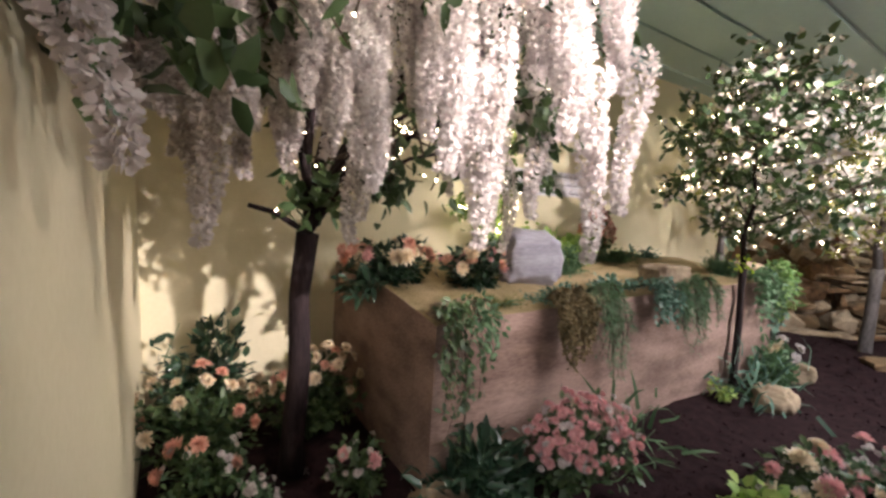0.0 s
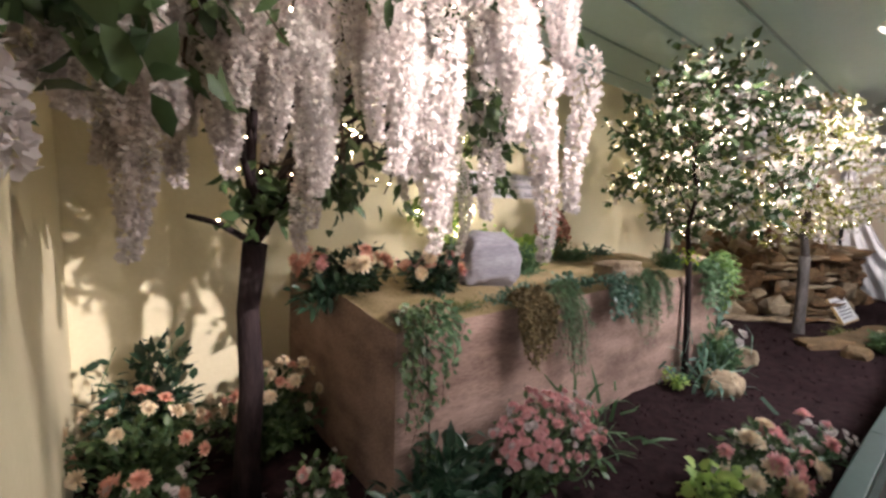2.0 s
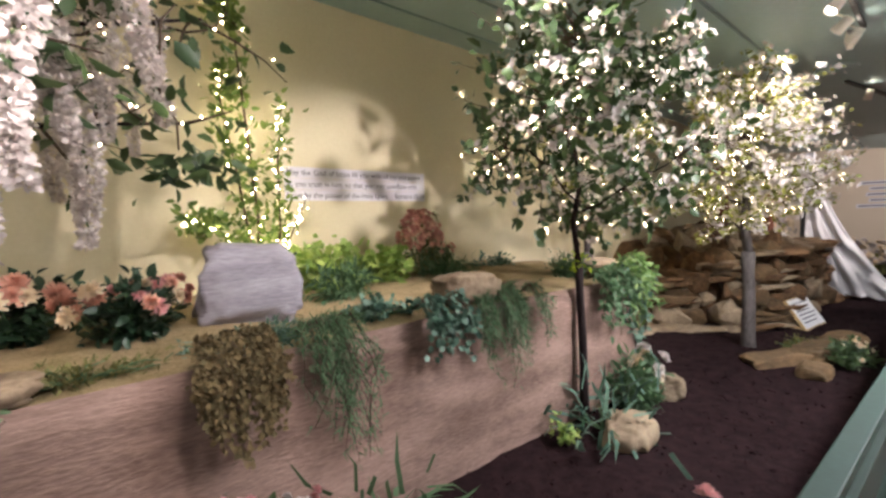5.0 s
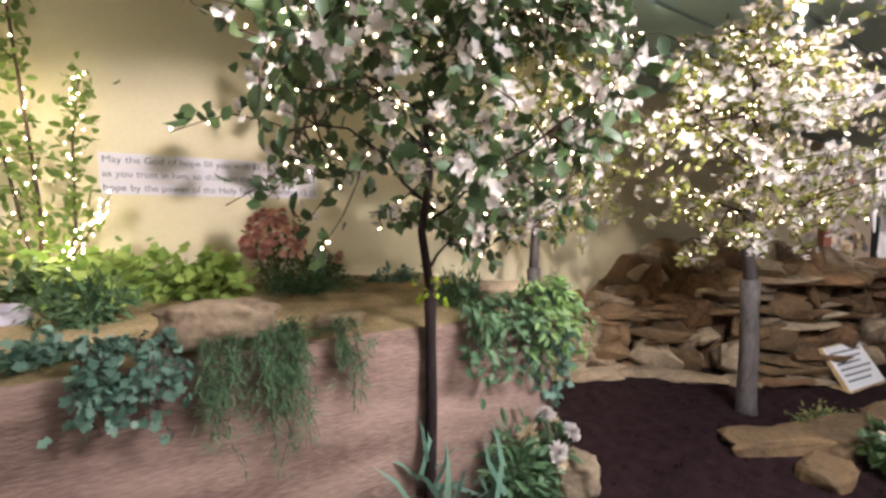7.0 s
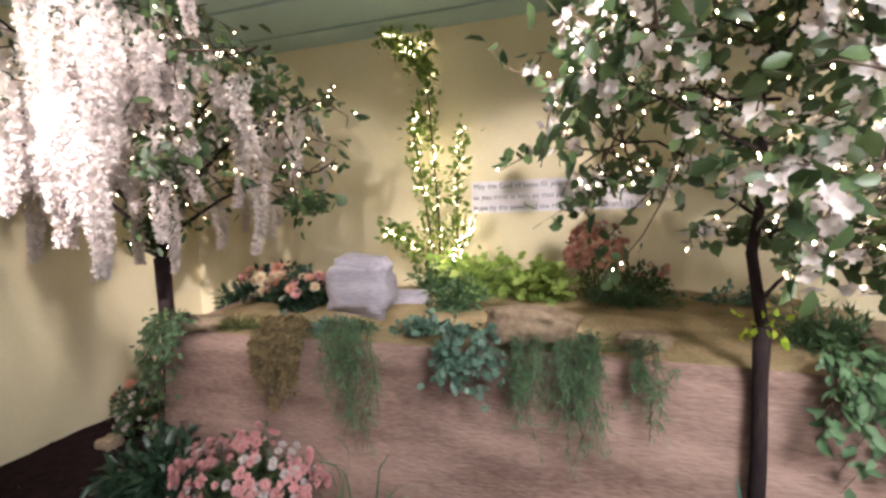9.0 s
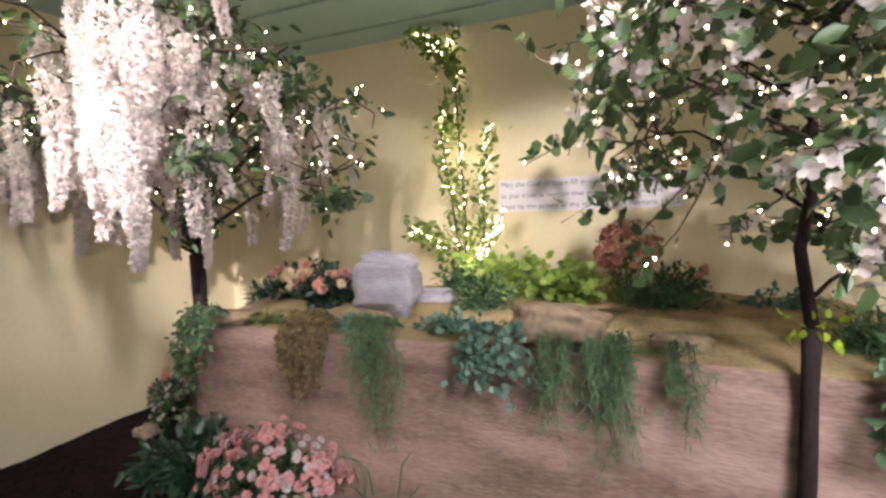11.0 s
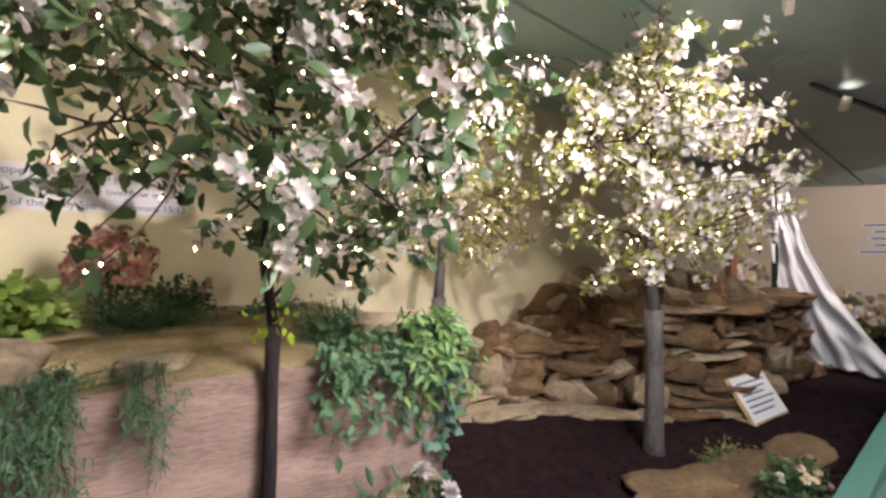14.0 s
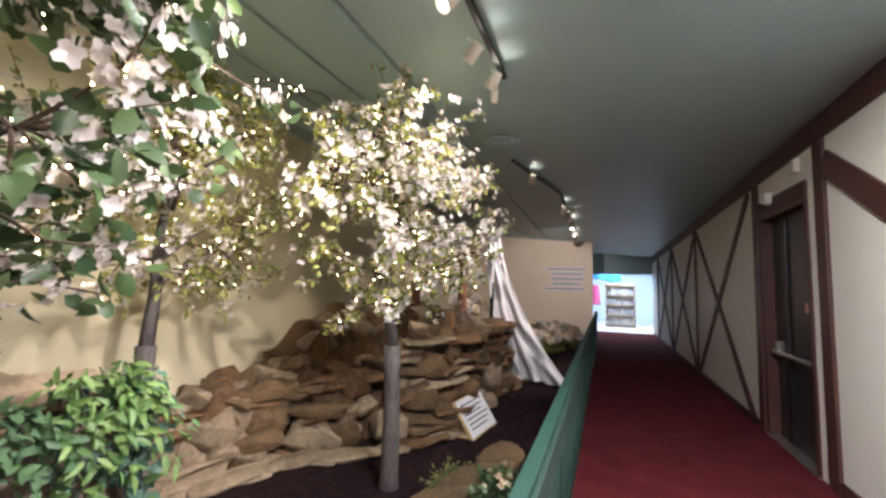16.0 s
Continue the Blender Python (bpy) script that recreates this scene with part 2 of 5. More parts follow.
def tubes(name, lines, material, parent, sides=5, label=""):
    verts, faces = [], []
    for pts, rad in lines:
        v, f = tube(pts, rad, sides)
        o = len(verts)
        verts += v
        faces += [tuple(i + o for i in q) for q in f]
    return tagged(raw(name, verts, faces, material, parent, label, True), kind="stuff")


LEAF = (np.array([(0, 0, 0), (.28, .42, .10), (.68, .36, .08), (1, 0, -.06), (.68, -.36, .08), (.28, -.42, .10), (.3, 0, 0), (.68, 0, .02)]),
        [(0, 6, 1), (6, 7, 2, 1), (7, 3, 2), (0, 5, 6), (6, 5, 4, 7), (7, 4, 3)])
PETAL = (np.array([(0, 0, 0), (.45, .45, .14), (1, .25, .05), (1, -.25, .05), (.45, -.45, .14), (.55, 0, 0)]),
         [(0, 5, 1), (1, 5, 2), (5, 3, 2), (5, 4, 3), (0, 4, 5)])
BLADE = (np.array([(0, .5, 0), (0, -.5, 0), (.5, .42, .16), (.5, -.42, .16), (1, 0, 0)]), [(0, 1, 3, 2), (2, 3, 4)])
IVY = (np.array([(0, 0, 0), (.1, .45, .06), (.42, .28, .04), (.55, .55, .05), (1, 0, -.05), (.55, -.55, .05), (.42, -.28, .04), (.1, -.45, .06), (.45, 0, 0)]),
       [(0, 8, 2, 1), (8, 4, 3, 2), (0, 7, 6, 8), (8, 6, 5, 4)])
NEEDLE = (np.array([(0, .5, 0), (0, -.5, 0), (1, 0, .1)]), [(0, 1, 2)])


def unit(a):
    return a / (np.linalg.norm(a, axis=1, keepdims=True) + 1e-9)


def cloud(name, shape, P, D, L, W, material, parent, label="", N=None):
    """Leaves of one shape at places P that point along D, all in one mesh."""
    T, F = shape
    n, k = len(P), len(T)
    D = unit(np.asarray(D, float))
    N = R.normal(size=(n, 3)) if N is None else np.asarray(N, float)
    S = unit(np.cross(N, D))
    U = np.cross(D, S)
    L, W = np.broadcast_to(L, n)[:, None, None], np.broadcast_to(W, n)[:, None, None]
    V = P[:, None] + L * T[None, :, 0:1] * D[:, None] + W * T[None, :, 1:2] * S[:, None] + L * T[None, :, 2:3] * U[:, None]
    me = bpy.data.meshes.new(name)
    V = V.reshape(-1, 3)
    loops = np.concatenate([np.array(f) for f in F])
    sizes = np.array([len(f) for f in F])
    allloops = (loops[None] + (np.arange(n) * k)[:, None]).ravel()
    allsizes = np.tile(sizes, n)
    starts = np.concatenate(([0], np.cumsum(allsizes)[:-1]))
    me.vertices.add(len(V))
    me.vertices.foreach_set("co", V.ravel())
    me.loops.add(len(allloops))
    me.loops.foreach_set("vertex_index", allloops.astype(np.int32))
    me.polygons.add(len(allsizes))
    me.polygons.foreach_set("loop_start", starts.astype(np.int32))
    me.polygons.foreach_set("loop_total", allsizes.astype(np.int32))
    me.update(calc_edges=True)
    me.materials.append(material)
    ob = new(name, me)
    ob.parent = parent
    if name in ("foliage", "blossom_mass", "sprout_foliage"):
        ob["kind"] = "stuff"
    if label:
        ob["label"] = label
    return ob


def rnd(n, s=1.0):
    return R.normal(size=(n, 3)) * s


def bulbs(name, P, size, parent):
    """Tiny lamps of a fairy light string: small octahedra."""
    T = np.array([(1, 0, 0), (-1, 0, 0), (0, 1, 0), (0, -1, 0), (0, 0, 1.4), (0, 0, -1.4)]) * size
    F = [(0, 2, 4), (2, 1, 4), (1, 3, 4), (3, 0, 4), (2, 0, 5), (1, 2, 5), (3, 1, 5), (0, 3, 5)]
    V = (P[:, None] + T[None]).reshape(-1, 3)
    faces = [tuple(i + 6 * j for i in f) for j in range(len(P)) for f in F]
    return tagged(raw(name, V, faces, M_GLOW, parent, "warm white fairy light bulbs"), kind="stuff")


def rock_bm(sx, sy, sz, seed, flat=0.35, sub=3):
    bm = bmesh.new()
    bmesh.ops.create_icosphere(bm, subdivisions=sub, radius=1)
    o = Vector((seed * 7.3, seed * 3.1, seed * 1.7))
    for v in bm.verts:
        p = v.co.copy()
        q = Vector([math.copysign(abs(c) ** (1 - flat), c) for c in p])
        d = 1 + 0.30 * noise.noise(p * 1.1 + o) + 0.14 * noise.noise(p * 2.7 + o) + 0.08 * noise.noise(p * 6 + o) + 0.045 * noise.noise(p * 14 + o)
        v.co = Vector((q.x * sx, q.y * sy, q.z * sz)) * d
    return bm


def grid(nx, ny, f):
    """Verts and faces of a sheet: f(u, v) gives a place, u and v from 0 to 1."""
    verts = [f(i / nx, j / ny) for j in range(ny + 1) for i in range(nx + 1)]
    faces = [(j * (nx + 1) + i, j * (nx + 1) + i + 1, (j + 1) * (nx + 1) + i + 1, (j + 1) * (nx + 1) + i) for j in range(ny) for i in range(nx)]
    return verts, faces


# ---- the large structure ----
LEFT, BACK, RIGHT, FAR = 0.72, 3.63, -1.075, 18.6


def ceil_z(x, y):
    return 2.69 + 0.081 * y - 0.027 * max(0, x - 7.5)


def soil_z(x, y):
    rise = min(1, max(0, (x - 5.2) / 1.6))
    return -0.08 + 0.075 * rise + 0.022 * noise.noise(Vector((x * 2.2, y * 2.2, 0))) + 0.010 * noise.noise(Vector((x * 9, y * 9, 3)))


def wall(name, x0, x1, y0, y1, z0, z1, material, label):
    return tagged(part(name, box_bm(x0, x1, y0, y1, z0, z1), material), label, "wall", kind="structure")


RAIL_X = (0.75, 2.7, 4.6, 6.5, 10.0, 16.0)


def rail_y(x):
    return float(np.interp(x, RAIL_X, (0.77, 0.715, 0.625, 0.60, 0.56, 0.50)))


v, f = grid(150, 44, lambda u, w: (LEFT + u * (16 - LEFT), 0.70 + w * (BACK - 0.70), soil_z(LEFT + u * (16 - LEFT), 0.70 + w * (BACK - 0.70))))
tagged(raw("ground", v, f, M_SOIL, smooth=True), "dark brown mulch bed of the indoor garden", "mulch", kind="structure")
# loose crumbs of the mulch
n = 5200
P = np.stack([R.uniform(LEFT, 11, n), R.uniform(0.85, 3.2, n), np.zeros(n)], 1)
P[:, 2] = [soil_z(p[0], p[1]) + 0.004 for p in P]
D = rnd(n)
D[:, 2] *= 0.4
crumbs = cloud("mulch_crumbs", LEAF, P, D, R.uniform(.012, .035, n), R.uniform(.008, .02, n), M_SOIL, None)
tagged(crumbs, "loose shreds of dark mulch on the bed", "mulch", kind="stuff")
tagged(part("floor", box_bm(-2.0, FAR, RIGHT, 0.72, -0.12, 0.0), M_CARPET), "dark red carpet of the walkway", "carpet", kind="structure")

wall("wall_north", LEFT - 0.15, FAR + 0.1, BACK, BACK + 0.15, -0.3, 3.3, M_WALL, "yellow plaster back wall dappled with light")
wall("wall_west", LEFT - 0.15, LEFT, 1.05, BACK, -0.3, 3.3, M_WALL, "yellow plaster side wall dappled with light")
wall("wall_west_return", -2.0, LEFT, 1.05, 1.2, -0.3, 3.3, M_WALL, "yellow plaster wall beside the walkway")
wall("wall_west_end", -2.15, -2.0, RIGHT, 1.2, -0.3, 3.3, M_CREAM, "cream end wall of the walkway")
wall("wall_east_wing", 16.0, 16.15, 0.58, BACK, -0.2, 3.0, M_WALL2, "tan plaster wing wall closing the garden")

# ceiling in boards with recessed joints, one mesh
verts, faces = [], []
edges_y = [RIGHT - 0.2, 1.72, 2.27, 2.79, 3.32, BACK + 0.1]
for a, b in zip(edges_y[:-1], edges_y[1:]):
    o = len(verts)
    xs = [-2.1, 3.0, 7.5, 12.0, FAR + 0.2]
    for x in xs:
        for y in (a + 0.02, b - 0.02):
            verts.append((x, y, ceil_z(x, y)))
            verts.append((x, y, ceil_z(x, y) + 0.02))
    for i in range(len(xs) - 1):
        p = o + 4 * i
        faces += [(p, p + 2, p + 6, p + 4), (p, p + 4, p + 5, p + 1), (p + 2, p + 3, p + 7, p + 6)]
ceiling = tagged(raw("ceiling", verts, faces, M_CEIL), "sloping teal grey painted ceiling with board joints", "ceiling", kind="structure")
xs = [-2.1, 7.5, FAR + 0.2]
v = [(x, y, ceil_z(x, y) + dz) for x in xs for y in (RIGHT - 0.2, BACK + 0.1) for dz in (0.021, 0.1)]
f = []
for i in (0, 1):
    p = 4 * i
    f += [(p, p + 2, p + 6, p + 4), (p + 1, p + 5, p + 7, p + 3)]
tagged(raw("ceiling_backing", v, f, M_GAP), "dark grey backing seen in the ceiling joints", "ceiling", kind="structure")

# half-timbered corridor wall with the doorway
DX0, DX1, DTOP = 8.47, 9.48, 2.07
ws = thing("wall_south", 5, RIGHT, 0, "cream half-timbered wall with dark brown beams", "wall", kind="structure")
ws.location = (0, 0, 0)
for a, b, c, d in ((-2.0, DX0, -0.1, 2.9), (DX1, FAR, -0.1, 2.9), (DX0, DX1, DTOP, 2.9)):
    part("panel", box_bm(a, b, RIGHT - 0.15, RIGHT, c, d), M_CREAM, ws)


def timber(a, b, w=0.11, d=0.03):
    part("timber", bar_bm((a[0], RIGHT + 0.008, a[1]), (b[0], RIGHT + 0.008, b[1]), w, d), M_TIMBER, ws)


def top_z(x):
    return ceil_z(x, RIGHT)


for a, b in ((-1.9, 7.5), (7.5, 18.4)):
    timber((a, top_z(a) - 0.085), (b, top_z(b) - 0.085), 0.17, 0.034)
for x in (1.0, 3.4, 5.8, 8.26):
    timber((x, 0), (x, top_z(x) - 0.17), 0.14)
timber((9.57, 0), (9.57, top_z(9.57) - 0.17), 0.13)
timber((DX0, 2.125), (DX1, 2.125), 0.11)
bays = [9.72, 12.42, 14.85, 17.2]
for a, b in zip(bays[:-1], bays[1:]):
    timber((a + 0.06, 0.02), (b - 0.05, top_z(b) - 0.2), 0.085, 0.026)
    timber((b - 0.05, 0.02), (a + 0.06, top_z(a) - 0.2), 0.085, 0.030)
    timber((b, 0), (b, top_z(b) - 0.17), 0.07, 0.036)
for a, b in ((8.2, 5.9), (3.5, 5.7), (3.3, 1.1)):
    timber((a, 2.24), (b, 0.75), 0.17, 0.026)
timber((-1.9, 0.05), (8.2, 0.05), 0.09, 0.02)
timber((9.62, 0.04), (18.4, 0.04), 0.05, 0.018)

# exit door, set back in its frame
door = thing("door_1", (DX0 + DX1) / 2, RIGHT - 0.06, 0, "dark painted exit door, closed, with push bar and notices", "door", kind="structure")


def at(ob, bm):
    """Moves a bmesh given in world places into ob's own space."""
    bmesh.ops.translate(bm, verts=bm.verts, vec=-Vector(ob.location))
    return bm


for x in (DX0 + 0.03, DX1 - 0.03):
    part("jamb", at(door, box_bm(x - 0.03, x + 0.03, RIGHT - 0.14, RIGHT + 0.012, 0, DTOP, 0.004)), M_TIMBER, door)
part("head", at(door, box_bm(DX0 + 0.06, DX1 - 0.06, RIGHT - 0.14, RIGHT + 0.012, DTOP - 0.06, DTOP, 0.004)), M_TIMBER, door)
leaf = part("door_leaf", at(door, box_bm(DX0 + 0.062, DX1 - 0.062, RIGHT - 0.12, RIGHT - 0.075, 0.012, DTOP - 0.062, 0.004)), M_DOOR, door)
part("stile", at(door, box_bm(DX0 + 0.62, DX0 + 0.72, RIGHT - 0.075, RIGHT - 0.055, 0.02, DTOP - 0.08, 0.004)), M_BLACK, door)
part("threshold", at(door, box_bm(DX0, DX1, RIGHT - 0.14, RIGHT + 0.02, 0.0, 0.012, 0.003)), M_CHROME, door, "worn metal threshold")
part("push_bar", at(door, box_bm(DX0 + 0.08, DX1 - 0.12, RIGHT - 0.035, RIGHT - 0.005, 0.765, 0.80, 0.01)), M_CHROME, leaf, "pale metal push bar")
for x in (DX0 + 0.12, DX1 - 0.2):
    part("bar_mount", at(door, box_bm(x - 0.03, x + 0.03, RIGHT - 0.075, RIGHT - 0.02, 0.75, 0.88, 0.008)), M_CHROME, leaf)
part("notice", at(door, box_bm(8.50, 8.66, RIGHT - 0.052, RIGHT - 0.048, 1.29, 1.53)), M_NOTICE, leaf, "faded peach paper notice")
part("notice", at(door, box_bm(8.56, 8.80, RIGHT - 0.072, RIGHT - 0.068, 1.16, 1.24)), M_NOTICE, leaf, "small peach paper notice")
bell = thing("alarm_bell", 9.15, RIGHT, 2.17, "white round alarm bell above the exit door", "alarm")
bm = bmesh.new()
bmesh.ops.create_cone(bm, cap_ends=True, segments=24, radius1=0.065, radius2=0.05, depth=0.05, matrix=Matrix.Translation((0, 0.05, 0)) @ Matrix.Rotation(-math.pi / 2, 4, "X"))
part("dome", bm, M_SHELF, bell, smooth=False)
part("base", box_bm(-0.05, 0.05, 0.0, 0.03, -0.05, 0.05, 0.006), M_CHROME, bell)
eb = tagged(part("junction_box", box_bm(8.57, 8.66, RIGHT, RIGHT + 0.04, 2.27, 2.38, 0.006), M_CREAM), "small cream junction box above the exit door", "switch box")

# far doorway to the shop
wall("wall_east_header", FAR, FAR + 0.15, RIGHT, 0.72, 1.78, 2.7, M_CEIL, "blue grey header above the shop doorway")
wall("wall_east_pier", FAR, FAR + 0.15, 0.66, BACK, -0.2, 3.0, M_WALL2, "tan pier beside the shop doorway")
wall("wall_shop_back", 22.6, 22.75, -4, 4, -0.1, 2.9, M_SHOPWALL, "pale blue back wall of the lit shop")
wall("wall_shop_north", FAR + 0.15, 22.6, 3.0, 3.1, -0.1, 2.9, M_SHOPWALL, "pale blue side wall of the shop")
wall("wall_shop_south", FAR + 0.15, 22.6, -4.0, -3.9, -0.1, 2.9, M_SHOPWALL, "pale blue side wall of the shop")
tagged(part("floor_shop", box_bm(FAR, 22.6, -4, 3.1, -0.12, 0.002), M_SHOPFLOOR), "pale shop floor", "floor", kind="structure")
tagged(part("ceiling_shop", box_bm(FAR + 0.15, 22.7, -4, 3.1, 2.5, 2.6), M_SHELF), "white shop ceiling", "ceiling", kind="structure")

# ---- planter ----
PX0, PX1, PFY, PTOP = 1.93, 5.72, 2.19, 0.80


def planter_front(u, w):
    """The front of the planter, rounding into its east side; u along, w up."""
    s = u * 5.0
    z = -0.15 + w * (PTOP + 0.15 - 0.04 * max(0, u - 0.6))
    out = 0.05 * (1 - w) ** 1.5
    straight, r = 3.64, 0.24
    lean = 0.10 * max(0.0, min(s, straight) - 2.2) / 1.3
    if s < straight:
        x, y, nx, ny = PX0 + s - 0.03 * (1 - w) * max(0, 1 - s / 0.3), PFY - lean, 0, -1
    else:
        a = min(1.0, (s - straight) / (r * math.pi / 2)) * math.pi / 2
        x, y = PX0 + straight + r * math.sin(a), PFY - lean + r * (1 - math.cos(a))
        nx, ny = math.sin(a), -math.cos(a)
        y += max(0, s - straight - r * math.pi / 2) * 1.2
    if s < 0.001:
        return (x, PFY - out, z)
    k = out + 0.012 * noise.noise(Vector((x * 3, y * 3, z * 5))) + 0.006 * noise.noise(Vector((x * 11, y * 11, z * 14)))
    if w > 0.92:
        k -= (w - 0.92) * 0.35
    return (x + nx * k, y + ny * k, z)


planter = thing("planter", 3.8, 2.9, 0, "raised planter of rough pinkish brown plaster against the wall", "planter")
planter.location = (0, 0, 0)
v, f = grid(120, 24, planter_front)
raw("front_face", v, f, M_PLASTER, planter, smooth=True)
v, f = grid(30, 16, lambda u, w: (PX0 + 0.006 * noise.noise(Vector((u * 6, w * 6, 1))) * (1 - u) - 0.03 * (1 - w), BACK - u * (BACK - PFY + 0.05 * (1 - w) ** 1.5), -0.15 + w * (PTOP + 0.15 + 0.085 * math.sin(min(1, (1 - u) * 1.6) * 1.5))))
raw("side_face", v, f, M_PLASTER, planter, smooth=True)


def planter_top(u, w):
    s = u * 5.0
    fx, fy, fz = planter_front(u, 1.0)
    y = fy + w * (BACK - fy)
    x = fx - w * max(0, fx - 5.45) * 0.3
    return (x, y, fz - 0.004 + 0.07 * math.sin(min(1, w * 1.6) * 1.5) + (0.03 * noise.noise(Vector((x * 2.5, y * 2.5, 5))) + 0.012 * noise.noise(Vector((x * 9, y * 9, 5)))) * min(1, w * 6))


v, f = grid(110, 30, planter_top)
raw("earth", v, f, M_SAND, planter, "sandy tan earth with mossy patches", True)


def top_at(x, y):
    w = max(0, min(1, (y - PFY) / (BACK - PFY)))
    return PTOP + 0.068 * math.sin(min(1, w * 1.6) * 1.5)


# ---- plants: kinds ----
def twig_lines(base, targets, r0, r1=0.003, bend=0.18, steps=5):
    out = []
    base = np.array(base)
    for t in targets:
        t = np.array(t)
        d = t - base
        ln = np.linalg.norm(d)
        side = R.normal(size=3) * bend * ln
        pts = [base + d * s + side * math.sin(math.pi * s) * (0.5 + 0.5 * s) + R.normal(size=3) * 0.012 * ln * (0 < s < 1) for s in np.linspace(0, 1, steps)]
        out.append((pts, list(np.linspace(r0, r1, steps))))
    return out


def along(lines, per, lo=0.25):
    """Random places along lines, and the line's way there."""
    P, D = [], []
    for pts, _ in lines:
        pts = np.array(pts)
        for _ in range(per):
            s = R.uniform(lo, 1) * (len(pts) - 1)
            i = min(int(s), len(pts) - 2)
            P.append(pts[i] + (pts[i + 1] - pts[i]) * (s - i))
            D.append(pts[i + 1] - pts[i])
    return np.array(P), unit(np.array(D))


def blob(n, c, r, shell=0.5):
    """Places in an ellipsoid, crowded towards its outside."""
    d = unit(R.normal(size=(n, 3)))
    return np.array(c) + d * np.array(r) * (R.uniform(0, 1, n) ** shell)[:, None]


def four_petals(P, N, size):
    """Places and ways of four petals round each flower."""
    N = unit(N)
    a = unit(np.cross(N, R.normal(size=N.shape)))
    b = np.cross(N, a)
    ways = np.stack([a, b, -a, -b], 1) + 0.35 * N[:, None]
    return np.repeat(P, 4, 0), ways.reshape(-1, 3), np.repeat(N, 4, 0), np.repeat(size, 4)


def blossom_tree(name, base, fork, crown, rad, label, bark, leafmat, n_limb, n_twig, leaves, leaf_len, flowers, flower_len, lights, trunk_r, petal=None, zcap=0.05, flower_side=(0, 0, 0), flower_bias=0.0):
    """Trunk, limbs, twigs, leaves, four-petalled blossoms and a string of bulbs."""
    t = thing(name, *base, label, "tree")
    o = np.array(base)
    fk, cr = np.array(fork) - o, np.array(crown) - o
    mid = fk * 0.5 + np.array((0.005, -0.004, 0))
    pts = [np.array((0, 0, -0.06)), fk * 0.12, mid, fk * 0.8, fk]
    vv, ff = tube(pts, [trunk_r * 1.35, trunk_r * 1.08, trunk_r, trunk_r * 0.95, trunk_r * 1.1], 12)
    raw("trunk", vv, ff, bark, t, smooth=True)
    tg = blob(n_limb, cr, np.array(rad) * 0.75, 0.6)
    tg[:, 2] = np.maximum(tg[:, 2], fk[2] + 0.25)
    top = np.array((cr[0], cr[1], cr[2] + rad[2] * 0.75))
    limbs = twig_lines(fk, [top], trunk_r * 0.8, 0.006, 0.02, 7)
    for q in tg:
        hor = np.linalg.norm(q[:2] - fk[:2])
        h = np.clip((q[2] - 0.55 * hor - fk[2]) / (top[2] - fk[2]), 0.0, 0.85)
        limbs += twig_lines(fk + (top - fk) * h, [q], trunk_r * 0.30, 0.004, 0.13, 6)
    for ln in limbs:
        vv, ff = tube(*ln, 6)
        raw("limb", vv, ff, bark, t, smooth=True)
    tw = []
    tips = blob(n_twig, cr, rad, 0.45)
    cap = np.array([ceil_z(q[0] + o[0], q[1] + o[1]) for q in tips]) - o[2] - zcap
    tips[:, 2] = np.minimum(tips[:, 2], cap - R.uniform(0, 0.12, n_twig))
    tips[:, 1] = np.minimum(tips[:, 1], BACK - o[1] - 0.08)
    nodes, _ = along(limbs, 8, 0.3)
    for tip in tips:
        near = nodes[np.argmin(np.linalg.norm(nodes - tip, axis=1) + R.uniform(0, 0.15, len(nodes)))]
        tw += twig_lines(near, [tip], 0.006, 0.002, 0.16, 5)
    tubes("twig_mass", tw, M_TWIG, t, 4)
    P, D = along(tw, max(1, leaves // n_twig), 0.25)
    n = len(P)
    P = P + rnd(n, leaf_len * 0.35)
    W = D * 0.5 + rnd(n, 0.75) + np.array((0, 0, -0.35))
    cloud("foliage", LEAF, P, W, R.uniform(.6, 1.2, n) * leaf_len, R.uniform(.5, .75, n) * leaf_len, leafmat, t)
    P, D = along(tw, max(1, flowers // n_twig), 0.35)
    n = len(P)
    out = unit(P - cr)
    if flower_bias:
        keep = R.uniform(0, 1, n) < np.clip(0.55 + flower_bias * (out @ np.array(flower_side)), 0.08, 1)
        P, D, out = P[keep], D[keep], out[keep]
        n = len(P)
    # blossoms sit in small clusters
    P, out = np.repeat(P[::3], 3, 0), np.repeat(out[::3], 3, 0)
    n = len(P)
    P = P + rnd(n, flower_len * 0.95)
    Q, Wy, N, S = four_petals(P, out + rnd(n, 0.5) + np.array((0, -0.35, 0)), R.uniform(.7, 1.15, n) * flower_len)
    cloud("blossom_mass", PETAL, Q, Wy, S, S * 1.0, petal or M_WHITE, t, "white four-petalled blossoms", N)
    P, D = along(tw + limbs, max(1, lights // (n_twig + n_limb) + 1), 0.1)
    P = P[R.permutation(len(P))[:lights]]
    bulbs("fairy_light_string", P + rnd(len(P), 0.012), 0.0036, t)
    return t


